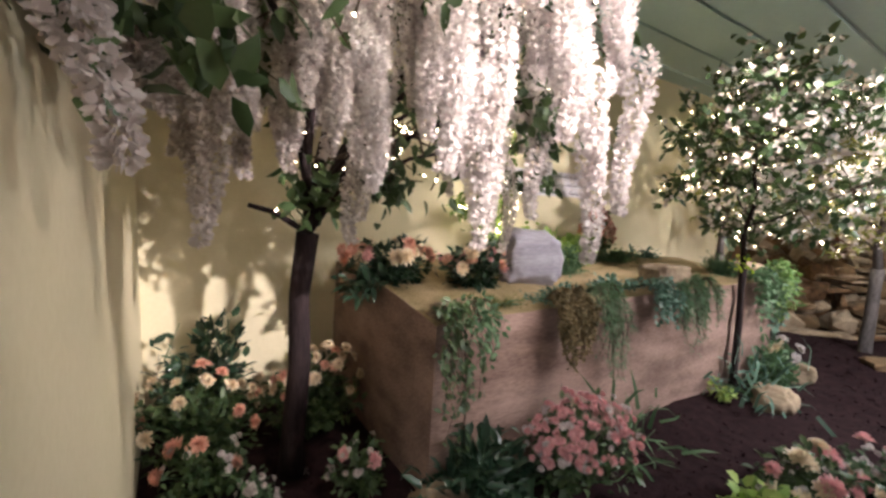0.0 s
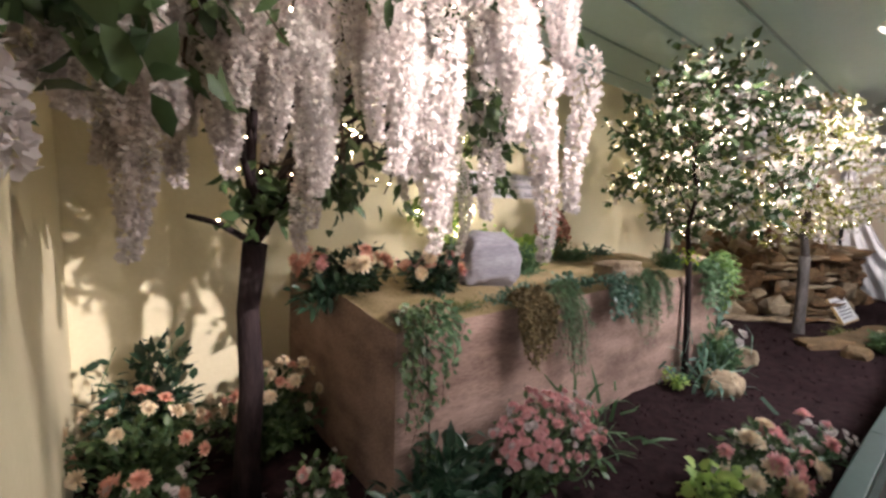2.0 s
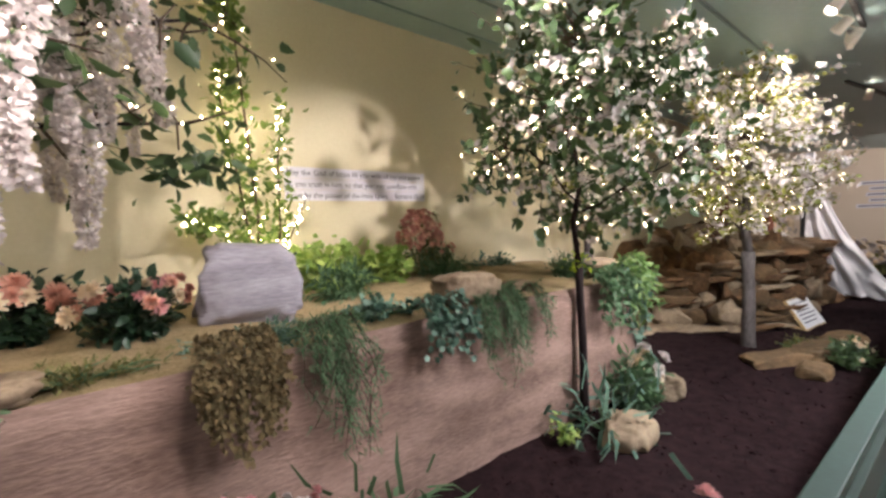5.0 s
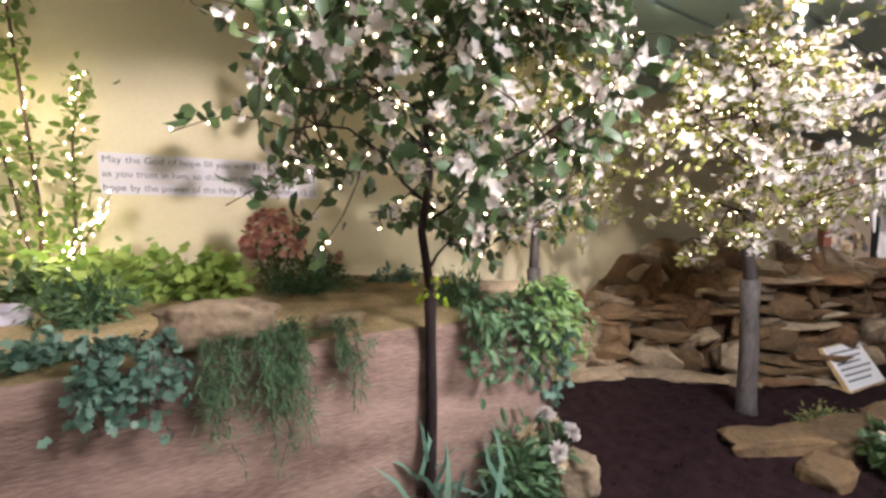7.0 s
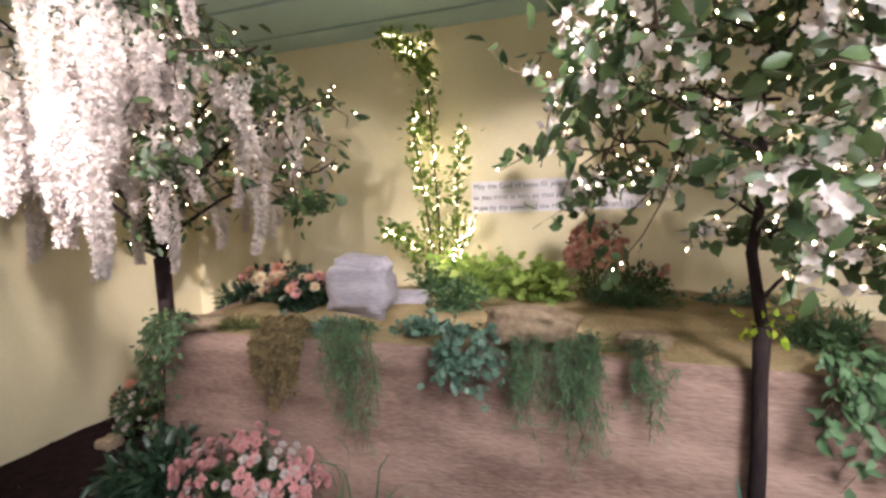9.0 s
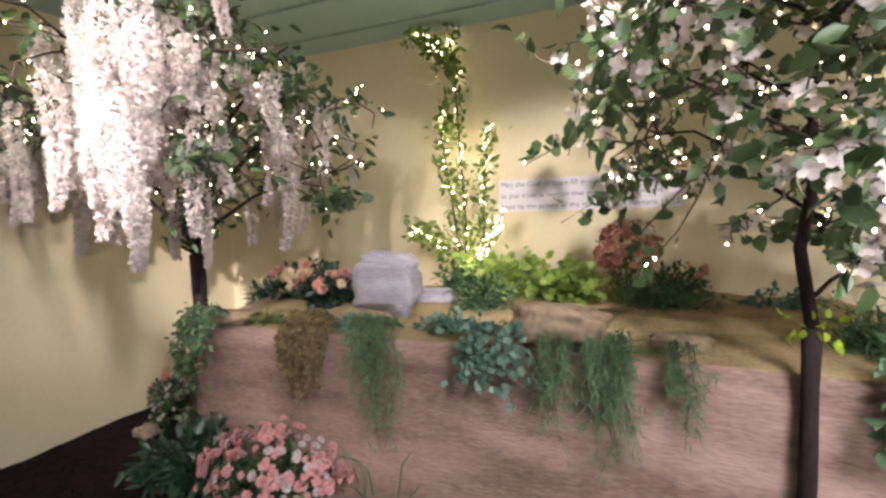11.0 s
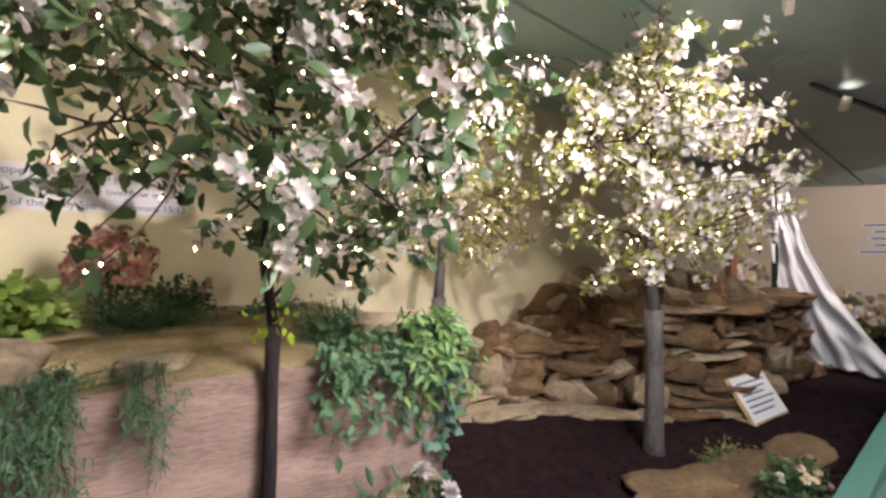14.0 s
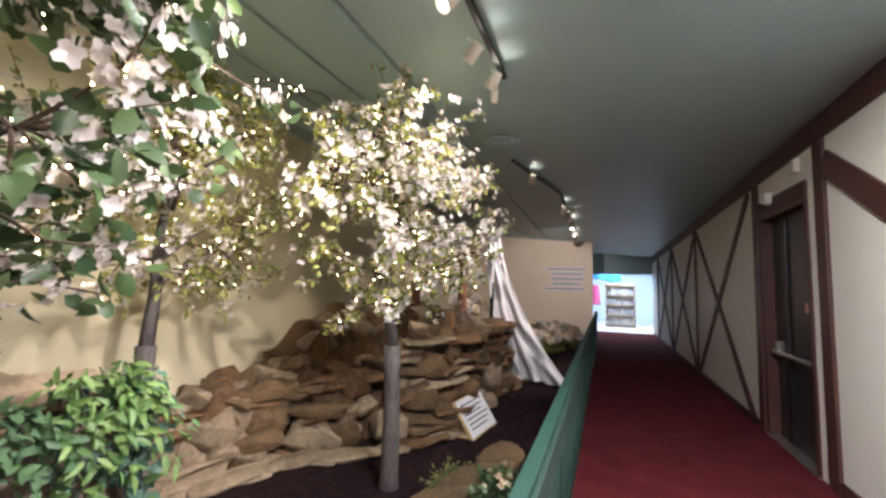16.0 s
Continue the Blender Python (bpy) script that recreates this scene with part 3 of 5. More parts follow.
# ---- trees ----
dogwood = blossom_tree("dogwood_tree", (4.86, 2.03, -0.06), (4.91, 2.10, 0.98), (4.97, 2.05, 1.92), (1.14, 0.85, 0.92),
                       "artificial dogwood tree with white blossoms and fairy lights before the planter", M_BARK, M_LEAF, 16, 270, 3000, 0.085, 5200, 0.026, 620, 0.027, flower_side=(0.8, -0.4, 0.1), flower_bias=0.35)
g = blob(26, (0.03, 0.06, 1.05), (0.12, 0.12, 0.09))
cloud("sprout_foliage", LEAF, g, rnd(26), 0.04, 0.026, M_GREENGLOW, dogwood, "bright yellow-green leaves at the fork")
blossom_tree("cherry_tree", (7.13, 1.69, -0.03), (7.16, 1.71, 0.90), (7.2, 1.72, 1.85), (1.05, 0.8, 0.95),
             "artificial flowering cherry tree with white blossoms and fairy lights", M_BARKG, M_OLIVE, 15, 270, 4600, 0.05, 6800, 0.027, 480, 0.055, flower_side=(0.5, -0.7, 0.1), flower_bias=0.45)
blossom_tree("pear_tree", (6.30, 2.87, -0.03), (6.30, 2.87, 0.92), (6.48, 2.84, 2.0), (0.98, 0.66, 1.0),
             "artificial pear tree with olive leaves reaching the ceiling", M_BARKG, M_OLIVE, 14, 260, 7200, 0.042, 3000, 0.024, 330, 0.05, flower_side=(-0.3, -0.3, -0.8), flower_bias=0.5)


# wisteria: trunk, limbs under the ceiling, hanging racemes
def raceme(length, width, seed):
    """One drooping flower chain: petals round a stalk, thinning to the tip."""
    rs = np.random.RandomState(seed)
    n = int(850 * length / 0.5)
    s = rs.uniform(0, 1, n) ** 0.85
    prof = width * np.clip(np.minimum(s * 7 + 0.35, 1.15 - s * 0.85), 0.1, 1)
    a = rs.uniform(0, 2 * math.pi, n)
    r = prof * rs.uniform(0.45, 1.0, n)
    wob = 0.03 * np.sin(s * 5 + seed)
    P = np.stack([r * np.cos(a) + wob, r * np.sin(a), -s * length], 1)
    D = np.stack([np.cos(a), np.sin(a), rs.uniform(-0.9, 0.5, n)], 1) + rs.normal(size=(n, 3)) * 0.55
    return P, D, rs.uniform(0.014, 0.023, n)


wis = thing("wisteria_tree", 1.42, 2.68, -0.06, "artificial wisteria tree with long hanging white flower chains", "tree")
wo = np.array(wis.location)
fk = np.array((0.02, -0.06, 1.26))
vv, ff = tube([(-0.03, 0.02, -0.06), (-0.03, 0, 0.15), (0.0, -0.02, 0.6), (-0.01, -0.03, 0.95), fk], [0.075, 0.062, 0.056, 0.05, 0.055], 12)
raw("trunk", vv, ff, M_BARK, wis, smooth=True)
crown_tips = [(-0.5, -0.25, 2.3), (-0.5, -0.85, 2.3), (-0.55, -1.3, 2.2), (-0.2, -1.35, 2.35), (0.05, -1.0, 2.6), (0.5, -0.9, 2.55), (0.95, -0.8, 2.6), (1.05, -0.78, 2.35), (0.98, -0.75, 1.95), (1.1, -0.3, 2.5), (1.4, -0.2, 2.2), (1.35, -0.1, 1.8),
              (1.1, 0.25, 2.3), (0.6, 0.5, 2.5), (0.0, 0.5, 2.4), (0.5, -0.35, 1.75), (0.3, -0.4, 2.75)]
limbs = []
for q in crown_tips:
    # each limb climbs first and then arches outwards
    q = np.array(q)
    knee = fk + (q - fk) * np.array((0.22, 0.22, 0.80)) + rnd(1, 0.06)[0] * np.array((1, 1, 0))
    u = np.linspace(0, 1, 8)[:, None]
    limbs.append((list((1 - u) ** 2 * fk + 2 * u * (1 - u) * knee + u ** 2 * q + rnd(8, 0.012) * (u > 0) * (u < 1)), list(np.linspace(0.019, 0.006, 8))))
limbs.append(([fk, fk + np.array((-0.16, -0.06, 0.10)), fk + np.array((-0.27, -0.05, 0.13))], [0.016, 0.013, 0.010]))
for ln in limbs:
    vv, ff = tube(*ln, 6)
    raw("limb", vv, ff, M_BARK, wis, smooth=True)
nodes, _ = along(limbs[:-1], 13, 0.62)
tips = nodes + rnd(len(nodes), 0.17)
cap = np.array([ceil_z(q[0] + wo[0], q[1] + wo[1]) for q in tips]) - wo[2] - 0.06
tips[:, 2] = np.minimum(tips[:, 2], cap)
tips[:, 0] = np.maximum(tips[:, 0], LEFT - wo[0] + 0.08)
tips[:, 1] = np.minimum(tips[:, 1], BACK - wo[1] - 0.08)
tw = []
for a, b in zip(nodes, tips):
    tw += twig_lines(a, [b], 0.007, 0.003, 0.2, 4)
tubes("twig_mass", tw, M_TWIG, wis, 4)
P, D = along(tw, 6, 0.2)
n = len(P)
cloud("foliage", LEAF, P + rnd(n, 0.07), D * 0.4 + rnd(n, 0.7) + np.array((0, 0, -0.5)), R.uniform(.06, .11, n), R.uniform(.035, .055, n), M_LEAF, wis)
P, D = along(tw + limbs, 2, 0.05)
bulbs("fairy_light_string", P[R.permutation(len(P))[:330]] + rnd(min(330, len(P)), 0.02), 0.0038, wis)
kinds = []
for i, (ln, wd) in enumerate(((0.42, 0.055), (0.55, 0.06), (0.7, 0.06), (0.34, 0.05), (0.62, 0.055))):
    P, D, S = raceme(ln, wd, i + 3)
    kinds.append(cloud("flower_chain", PETAL, P, D, S, S * 0.9, M_WHITE, wis))
starts, _ = along(limbs[:-1], 7, 0.5)
starts = np.concatenate([starts, tips[::5]])
starts = starts[R.permutation(len(starts))]
used = 0
for q in starts:
    q = q + rnd(1, 0.07)[0]
    q[0], q[1] = max(q[0], LEFT - wo[0] + 0.1), min(q[1], BACK - wo[1] - 0.1)
    q[2] = min(q[2], ceil_z(q[0] + wo[0], q[1] + wo[1]) - wo[2] - 0.05)
    if np.linalg.norm((q + wo)[:2] - np.array((0.95, 0.62))) < 0.68:
        continue
    k = used % 5
    if used < 5:
        ob = kinds[k]
    else:
        ob = new("flower_chain", kinds[k].data)
        ob.parent = wis
    s = R.uniform(0.75, 1.15)
    fall, world_x = (0.42, 0.55, 0.7, 0.34, 0.62)[k], q[0] + wo[0]
    floor_z = (1.52 if world_x < 1.3 else 1.72 if q[1] + wo[1] > 2.15 and world_x < 2.3 else 1.45 if world_x > 2.45 else 1.30 if world_x < 2.05 else 1.08) + R.uniform(0, 0.28)
    if q[2] + wo[2] - fall * s < floor_z:
        s = (q[2] + wo[2] - floor_z) / fall
    if s < 0.4:
        continue
    ob.matrix_basis = Matrix.Translation(q) @ Matrix.Rotation(R.uniform(0, 6.3), 4, "Z") @ Matrix.Rotation(R.normal() * 0.09, 4, "X") @ Matrix.Diagonal((s, s, s, 1))
    used += 1

g = blob(75, np.array((0.90, 1.52, 1.66)) - wo, (0.26, 0.14, 0.11))
cloud("foliage", LEAF, g, rnd(75) + np.array((0, -0.3, -0.3)), R.uniform(.07, .11, 75), R.uniform(.045, .06, 75), M_LEAF, wis)
for x, y, z, k in (((0.81, 1.36, 1.85, 0), (0.83, 1.62, 2.0, 0), (1.02, 1.72, 1.98, 0), (2.24, 1.64, 1.74, 1), (2.36, 1.58, 2.0, 4), (2.34, 1.66, 2.5, 1))
             + tuple((R.uniform(1.6, 2.32), R.uniform(1.55, 2.1), R.uniform(1.85, 2.5), R.randint(0, 5)) for _ in range(20))
             + tuple((R.uniform(0.9, 1.8), R.uniform(2.1, 3.2), R.uniform(1.75, 2.15), R.randint(0, 5)) for _ in range(16))):
    ob = new("flower_chain", kinds[k].data)
    ob.parent = wis
    ob.matrix_basis = Matrix.Translation(np.array((x, y, z)) - wo)
for c, r in (((2.28, 1.95, 1.75), (0.2, 0.12, 0.13)), ((2.75, 2.45, 1.55), (0.2, 0.15, 0.1)), ((2.6, 2.4, 2.2), (0.22, 0.18, 0.2)), ((1.42, 2.52, 1.40), (0.17, 0.14, 0.15)), ((2.3, 1.98, 2.5), (0.18, 0.14, 0.16)), ((1.75, 2.4, 1.45), (0.12, 0.1, 0.1))):
    g = blob(70, np.array(c) - wo, r)
    cloud("foliage", LEAF, g, rnd(70) + np.array((0, -0.3, -0.4)), R.uniform(.06, .1, 70), R.uniform(.035, .055, 70), M_LEAF, wis)

# climbing vine with lights against the wall
vine = thing("climbing_vine", 3.25, 3.48, 0.85, "tall lit climbing vine with green leaves against the wall", "vine")
stems = [([(0, 0, 0), (0.02, 0, 0.5), (-0.02, 0, 1.1), (-0.06, 0, 1.7), (-0.1, 0.02, 2.06)], [0.012, 0.01, 0.009, 0.007, 0.003]),
         ([(0.04, 0, 0), (0.16, 0, 0.4), (0.17, 0, 0.9), (0.22, 0, 1.3)], [0.01, 0.008, 0.006, 0.003]),
         ([(0, 0, 0.05), (-0.1, -0.02, 0.8), (-0.17, -0.02, 1.25), (-0.14, 0, 1.45)], [0.01, 0.008, 0.006, 0.003]),
         ([(-0.02, 0, 1.7), (-0.2, -0.03, 1.92), (-0.38, -0.03, 2.05)], [0.006, 0.005, 0.003]),
         ([(0, -0.02, 0.2), (-0.25, -0.06, 0.45), (-0.42, -0.06, 0.5)], [0.007, 0.005, 0.003]),
         ([(0.05, -0.02, 0.15), (0.2, -0.06, 0.35), (0.33, -0.05, 0.62)], [0.007, 0.005, 0.002])]
for ln in stems:
    vv, ff = tube(*ln, 5)
    raw("stem", vv, ff, M_TWIG, vine, smooth=True)
P, D = along(stems[:5], 210, 0.03)
n = len(P)
cloud("foliage", LEAF, P + rnd(n, 0.05) * np.array((1, 0.5, 1)), D * 0.4 + rnd(n, 0.8) + np.array((0, -0.4, 0)), R.uniform(.045, .085, n), R.uniform(.03, .05, n), M_VINE, vine)
P, D = along(stems, 36, 0.05)
bulbs("fairy_light_string", P + rnd(len(P), 0.02), 0.0040, vine)
bare = thing("bare_branch", 7.55, 1.72, 2.05, "bare dark branch with fairy lights above the cherry blossoms", "branch")
lines = [([(0, 0, 0), (0.05, -0.02, 0.25), (0.02, -0.02, 0.52)], [0.008, 0.006, 0.003]), ([(0.05, -0.02, 0.25), (0.14, -0.05, 0.42), (0.13, -0.05, 0.55)], [0.005, 0.004, 0.002]),
         ([(0, 0, 0.05), (0.3, 0.02, 0.3), (0.42, 0.0, 0.42)], [0.007, 0.005, 0.002]), ([(-0.1, 0.3, 0.4), (-0.5, 0.6, 0.66), (-0.95, 0.8, 0.60)], [0.006, 0.005, 0.003])]
tubes("twig_mass", lines, M_TWIG, bare, 5)
P, D = along(lines, 9, 0.1)
bulbs("fairy_light_string", P + rnd(len(P), 0.012), 0.005, bare)
lamp("POINT", "vine_string_light", pose(3.3, 3.36, 1.15), 4.2, (1, 0.86, 0.55), 0.15)
lamp("POINT", "vine_string_light", pose(3.2, 3.36, 1.95), 3.2, (1, 0.86, 0.55), 0.15)
lamp("POINT", "cherry_string_light", pose(7.2, 1.7, 1.4), 3.0, (1, 0.87, 0.62), 0.2)
lamp("POINT", "pear_string_light", pose(6.6, 2.9, 1.9), 3.0, (1, 0.87, 0.62), 0.2)
lamp("POINT", "dogwood_string_light", pose(5.0, 2.1, 1.6), 3.0, (1, 0.87, 0.62), 0.2)
lamp("POINT", "wisteria_string_light", pose(1.6, 2.5, 1.9), 7.0, (1, 0.87, 0.62), 0.2)


# ---- bushes and flowers ----
def bloom_mesh(radius, petals, rows, material, parent, seed):
    """A many-petalled round bloom facing up."""
    rs = np.random.RandomState(seed)
    P, D, L = [], [], []
    for k in range(rows):
        el = 0.15 + 1.3 * k / max(1, rows - 1)
        m = max(5, int(petals * math.cos(el * 0.8)))
        for i in range(m):
            a = 2 * math.pi * (i + 0.5 * (k % 2)) / m + rs.normal() * 0.12
            D.append((math.cos(a) * math.cos(el), math.sin(a) * math.cos(el), math.sin(el) + rs.normal() * 0.1))
            P.append((0, 0, 0.1 * radius * k))
            L.append(radius * rs.uniform(0.85, 1.1) * (1 - 0.12 * k))
    P, D, L = np.array(P), np.array(D), np.array(L)
    return cloud("flower_head", PETAL, P, D, L, L * 0.36, material, parent, N=np.tile((0, 0, 1.0), (len(P), 1)) + rs.normal(size=(len(P), 3)) * 0.2)


def bush(name, x, y, z, rad, label, category, leafmat, leaf_len, n_leaf, blooms=(), floor_fn=None, lean=(0, 0), shape=LEAF, wide=0.6):
    """A leafy mound: stems, leaves, and blooms given as (material, count, radius)."""
    b = thing(name, x, y, z, label, category)
    tips = blob(max(12, n_leaf // 14), (lean[0], lean[1], rad[2] * 0.5), (rad[0], rad[1], rad[2] * 0.55), 0.4)
    tips[:, 2] = np.maximum(tips[:, 2], 0.03)
    st = twig_lines((0, 0, 0), tips, 0.006, 0.002, 0.1, 4)
    tubes("stem_mass", st, M_FERN, b, 3)
    P, D = along(st, max(1, n_leaf // len(tips)), 0.45)
    n = len(P)
    P = P + rnd(n, leaf_len * 0.45)
    P[:, 2] = np.maximum(P[:, 2], 0.01)
    out = unit(P - np.array((0, 0, rad[2] * 0.3)))
    L = R.uniform(.6, 1.2, n) * leaf_len
    cloud("foliage", shape, P, out * 0.7 + rnd(n, 0.55), L, L * wide, leafmat, b, N=np.tile((0, 0, 1.0), (n, 1)) + rnd(n, 0.5))
    for j, (m, count, r) in enumerate(blooms):
        proto = None
        for i in range(count):
            while True:
                d = R.normal(size=3)
                d /= np.linalg.norm(d)
                if d[2] > -0.05 and (d[1] < 0.55):
                    break
            k = R.uniform(0.45, 1.04) ** 0.6
            q = Vector((lean[0] + d[0] * rad[0] * k, lean[1] + d[1] * rad[1] * k, rad[2] * (0.48 + 0.55 * d[2] * k)))
            m4 = Matrix.Translation(q) @ Vector((d[0], d[1] - 0.25, max(0.3, d[2]))).to_track_quat("Z", "Y").to_matrix().to_4x4() @ Matrix.Rotation(R.uniform(0, 6), 4, "Z") @ Matrix.Scale(R.uniform(0.75, 1.2), 4)
            if proto is None:
                proto = bloom_mesh(r, 17, 6, m, b, j + 5)
                proto.matrix_basis = m4
            else:
                same_mesh("flower_head", proto, m4, b)
    return b


# left corner bed
bush("chrysanthemum_bush", 1.0, 3.05, -0.06, (0.36, 0.34, 0.48), "chrysanthemum bush with cream and peach blooms in the corner", "flowers", M_LEAF, 0.06, 900, ((M_CREAMP, 15, 0.04), (M_PEACH, 7, 0.04)))
bush("chrysanthemum_bush", 1.62, 3.10, -0.06, (0.34, 0.32, 0.52), "chrysanthemum bush with cream blooms beside the wisteria trunk", "flowers", M_LEAF, 0.06, 900, ((M_CREAMP, 16, 0.04), (M_PEACH, 7, 0.038)))
bush("leafy_shrub", 1.05, 3.42, -0.06, (0.28, 0.18, 0.66), "dark leafy shrub against the yellow wall", "shrub", M_DARKLEAF, 0.08, 420)
bush("peony_plant", 1.00, 2.72, -0.07, (0.2, 0.18, 0.3), "low flowering plant with peach and white blooms", "flowers", M_LEAF, 0.05, 420, ((M_PEACH, 4, 0.052), (M_WHITE, 9, 0.022)))
bush("peony_plant", 1.66, 2.42, -0.07, (0.17, 0.15, 0.26), "low plant with one pink bloom and white sprays", "flowers", M_LEAF, 0.045, 360, ((M_PINK, 2, 0.05), (M_WHITE, 16, 0.02)))
bush("white_spray_plant", 1.2, 2.48, -0.07, (0.1, 0.1, 0.2), "small plant with white flower sprays", "flowers", M_FERN, 0.03, 160, ((M_WHITE, 14, 0.018),))
bush("holly_fern", 2.10, 2.0, -0.07, (0.33, 0.27, 0.34), "dark glossy holly fern before the planter", "fern", M_DARKLEAF, 0.11, 620, wide=0.4)
bush("azalea_bush", 2.70, 1.92, -0.07, (0.40, 0.28, 0.46), "pink azalea bush in full bloom before the planter", "flowers", M_LEAF, 0.05, 1100, ((M_PINK, 150, 0.025), (M_WHITE, 45, 0.022)))
bush("chrysanthemum_bush", 3.62, 1.18, -0.07, (0.42, 0.26, 0.24), "low chrysanthemum bed with pink and cream blooms beside the rail", "flowers", M_LEAF, 0.06, 800, ((M_PINK, 9, 0.06), (M_CREAMP, 10, 0.065), (M_WHITE, 16, 0.02)))
bush("white_spray_plant", 4.15, 1.05, -0.07, (0.36, 0.2, 0.2), "low plant with white flower sprays beside the rail", "flowers", M_FERN, 0.04, 500, ((M_WHITE, 34, 0.02), (M_PINK, 4, 0.05)))
bush("lime_plant", 3.22, 1.28, -0.07, (0.14, 0.12, 0.2), "light green broad-leaved plant at the bed's edge", "plant", M_LIME, 0.07, 110, wide=0.8)
# on the planter
bush("peony_bush", 2.10, 3.05, 0.84, (0.36, 0.24, 0.28), "peach and cream flower bush on the planter", "flowers", M_DARKLEAF, 0.06, 800, ((M_PEACH, 12, 0.048), (M_CREAMP, 7, 0.05), (M_PINK, 4, 0.04)))
bush("peony_bush", 2.52, 2.66, 0.83, (0.24, 0.2, 0.28), "peach and pink flower bush on the planter edge", "flowers", M_DARKLEAF, 0.06, 560, ((M_PEACH, 7, 0.04), (M_CREAMP, 4, 0.042), (M_PINK, 5, 0.04)))
bush("dark_foliage_plant", 1.92, 2.92, 0.80, (0.22, 0.14, 0.16), "dark glossy foliage spilling over the planter's end", "plant", M_DARKLEAF, 0.10, 170, wide=0.4)
bush("rose_posy", 2.62, 2.92, 0.85, (0.17, 0.12, 0.24), "small posy of red, pink and cream roses beside the stone", "flowers", M_DARKLEAF, 0.05, 220, ((M_ROSE, 5, 0.04), (M_PINK, 3, 0.042), (M_CREAMP, 3, 0.048)))
bush("lime_groundcover", 3.62, 3.32, 0.85, (0.44, 0.26, 0.30), "bright lime green leafy groundcover by the vine", "plant", M_LIME, 0.075, 900, wide=0.85, shape=IVY)
bush("lime_groundcover", 4.05, 3.25, 0.85, (0.28, 0.25, 0.26), "bright lime green leafy groundcover by the rose shrub", "plant", M_LIME, 0.075, 560, wide=0.85, shape=IVY)
bush("lime_groundcover", 3.28, 3.32, 0.85, (0.24, 0.2, 0.28), "green leafy groundcover round the vine's foot", "plant", M_LEAF, 0.06, 360, wide=0.75)
bush("rose_shrub", 4.42, 3.22, 0.85, (0.20, 0.17, 0.54), "dusty rose flowering shrub against the wall", "shrub", M_MOSS, 0.04, 420, ((M_ROSE, 110, 0.025), (M_PEACH, 60, 0.022)))
bush("creeping_juniper", 4.62, 3.12, 0.84, (0.36, 0.22, 0.16), "dark green creeping juniper on the planter", "shrub", M_FERN, 0.05, 700, shape=NEEDLE, wide=0.25)
bush("green_bush", 4.72, 3.38, 0.84, (0.24, 0.16, 0.26), "small green bush with a few pink blooms", "shrub", M_LEAF, 0.045, 420, ((M_ROSE, 8, 0.028),))
bush("creeping_juniper", 5.18, 3.22, 0.84, (0.36, 0.2, 0.1), "low green groundcover along the wall", "plant", M_BLUEGREEN, 0.05, 300)
bush("fern_clump", 3.55, 2.85, 0.85, (0.2, 0.16, 0.22), "grey green feathery fern on the planter", "fern", M_FERN, 0.09, 420, shape=BLADE, wide=0.16)
bush("moss_clump", 5.28, 2.42, 0.82, (0.24, 0.16, 0.16), "feathery green moss clump on the planter", "plant", M_FERN, 0.07, 700, shape=NEEDLE, wide=0.2)
bush("moss_clump", 2.95, 2.34, 0.80, (0.34, 0.1, 0.08), "low green sedum along the planter edge", "plant", M_BLUEGREEN, 0.035, 700, shape=NEEDLE, wide=0.4)
bush("moss_clump", 4.25, 2.30, 0.79, (0.32, 0.08, 0.05), "flat moss along the planter edge", "plant", M_MOSS, 0.03, 500, shape=NEEDLE, wide=0.4)
bush("moss_clump", 2.35, 2.34, 0.80, (0.3, 0.12, 0.06), "flat moss along the planter edge", "plant", M_MOSS, 0.03, 500, shape=NEEDLE, wide=0.4)
# at the dogwood's foot
bush("yucca_plant", 4.80, 1.86, -0.06, (0.3, 0.26, 0.2), "spiky grey green yucca at the dogwood's foot", "plant", M_BLUEGREEN, 0.26, 95, shape=BLADE, wide=0.10)
bush("fern_clump", 5.30, 1.92, -0.05, (0.26, 0.18, 0.3), "green fern beside the planter's corner", "fern", M_FERN, 0.09, 480, wide=0.35)
bush("white_bloom_plant", 5.52, 1.90, -0.05, (0.16, 0.13, 0.34), "small plant with white and pale pink blooms by a rock", "flowers", M_LEAF, 0.05, 240, ((M_CREAMP, 3, 0.06), (M_WHITE, 3, 0.05)))
bush("grass_tuft", 3.25, 1.98, -0.07, (0.24, 0.18, 0.22), "spiky green grass tuft before the planter", "plant", M_FERN, 0.24, 70, shape=BLADE, wide=0.09)
bush("lime_plant", 4.55, 1.98, -0.06, (0.1, 0.08, 0.16), "small light green plant by the yucca", "plant", M_LIME, 0.05, 90)
# by the rail further on
bush("white_bloom_plant", 7.15, 0.98, 0, (0.34, 0.18, 0.2), "leafy plant with small cream blooms behind the rail", "flowers", M_LEAF, 0.06, 420, ((M_CREAMP, 12, 0.024),))
bush("moss_clump", 7.3, 1.35, 0, (0.3, 0.16, 0.1), "mossy growth over pale rocks", "plant", M_MOSS, 0.035, 500, shape=NEEDLE, wide=0.4)
for x, y, z, rx, ry, rz in ((11.2, 1.75, 0.3, 0.45, 0.35, 0.55), (12.2, 1.45, 0.1, 0.6, 0.4, 0.6), (13.3, 1.2, 0.05, 0.6, 0.4, 0.55), (10.6, 2.3, 0.75, 0.4, 0.3, 0.45), (14.3, 1.1, 0.0, 0.5, 0.35, 0.5)):
    bush("white_flower_bush", x, y, z, (rx, ry, rz), "bush of massed creamy white flowers near the draped cloth", "flowers", M_OLIVE, 0.07, 340, ((M_CREAMP, 30, 0.06), (M_WHITE, 34, 0.06)))


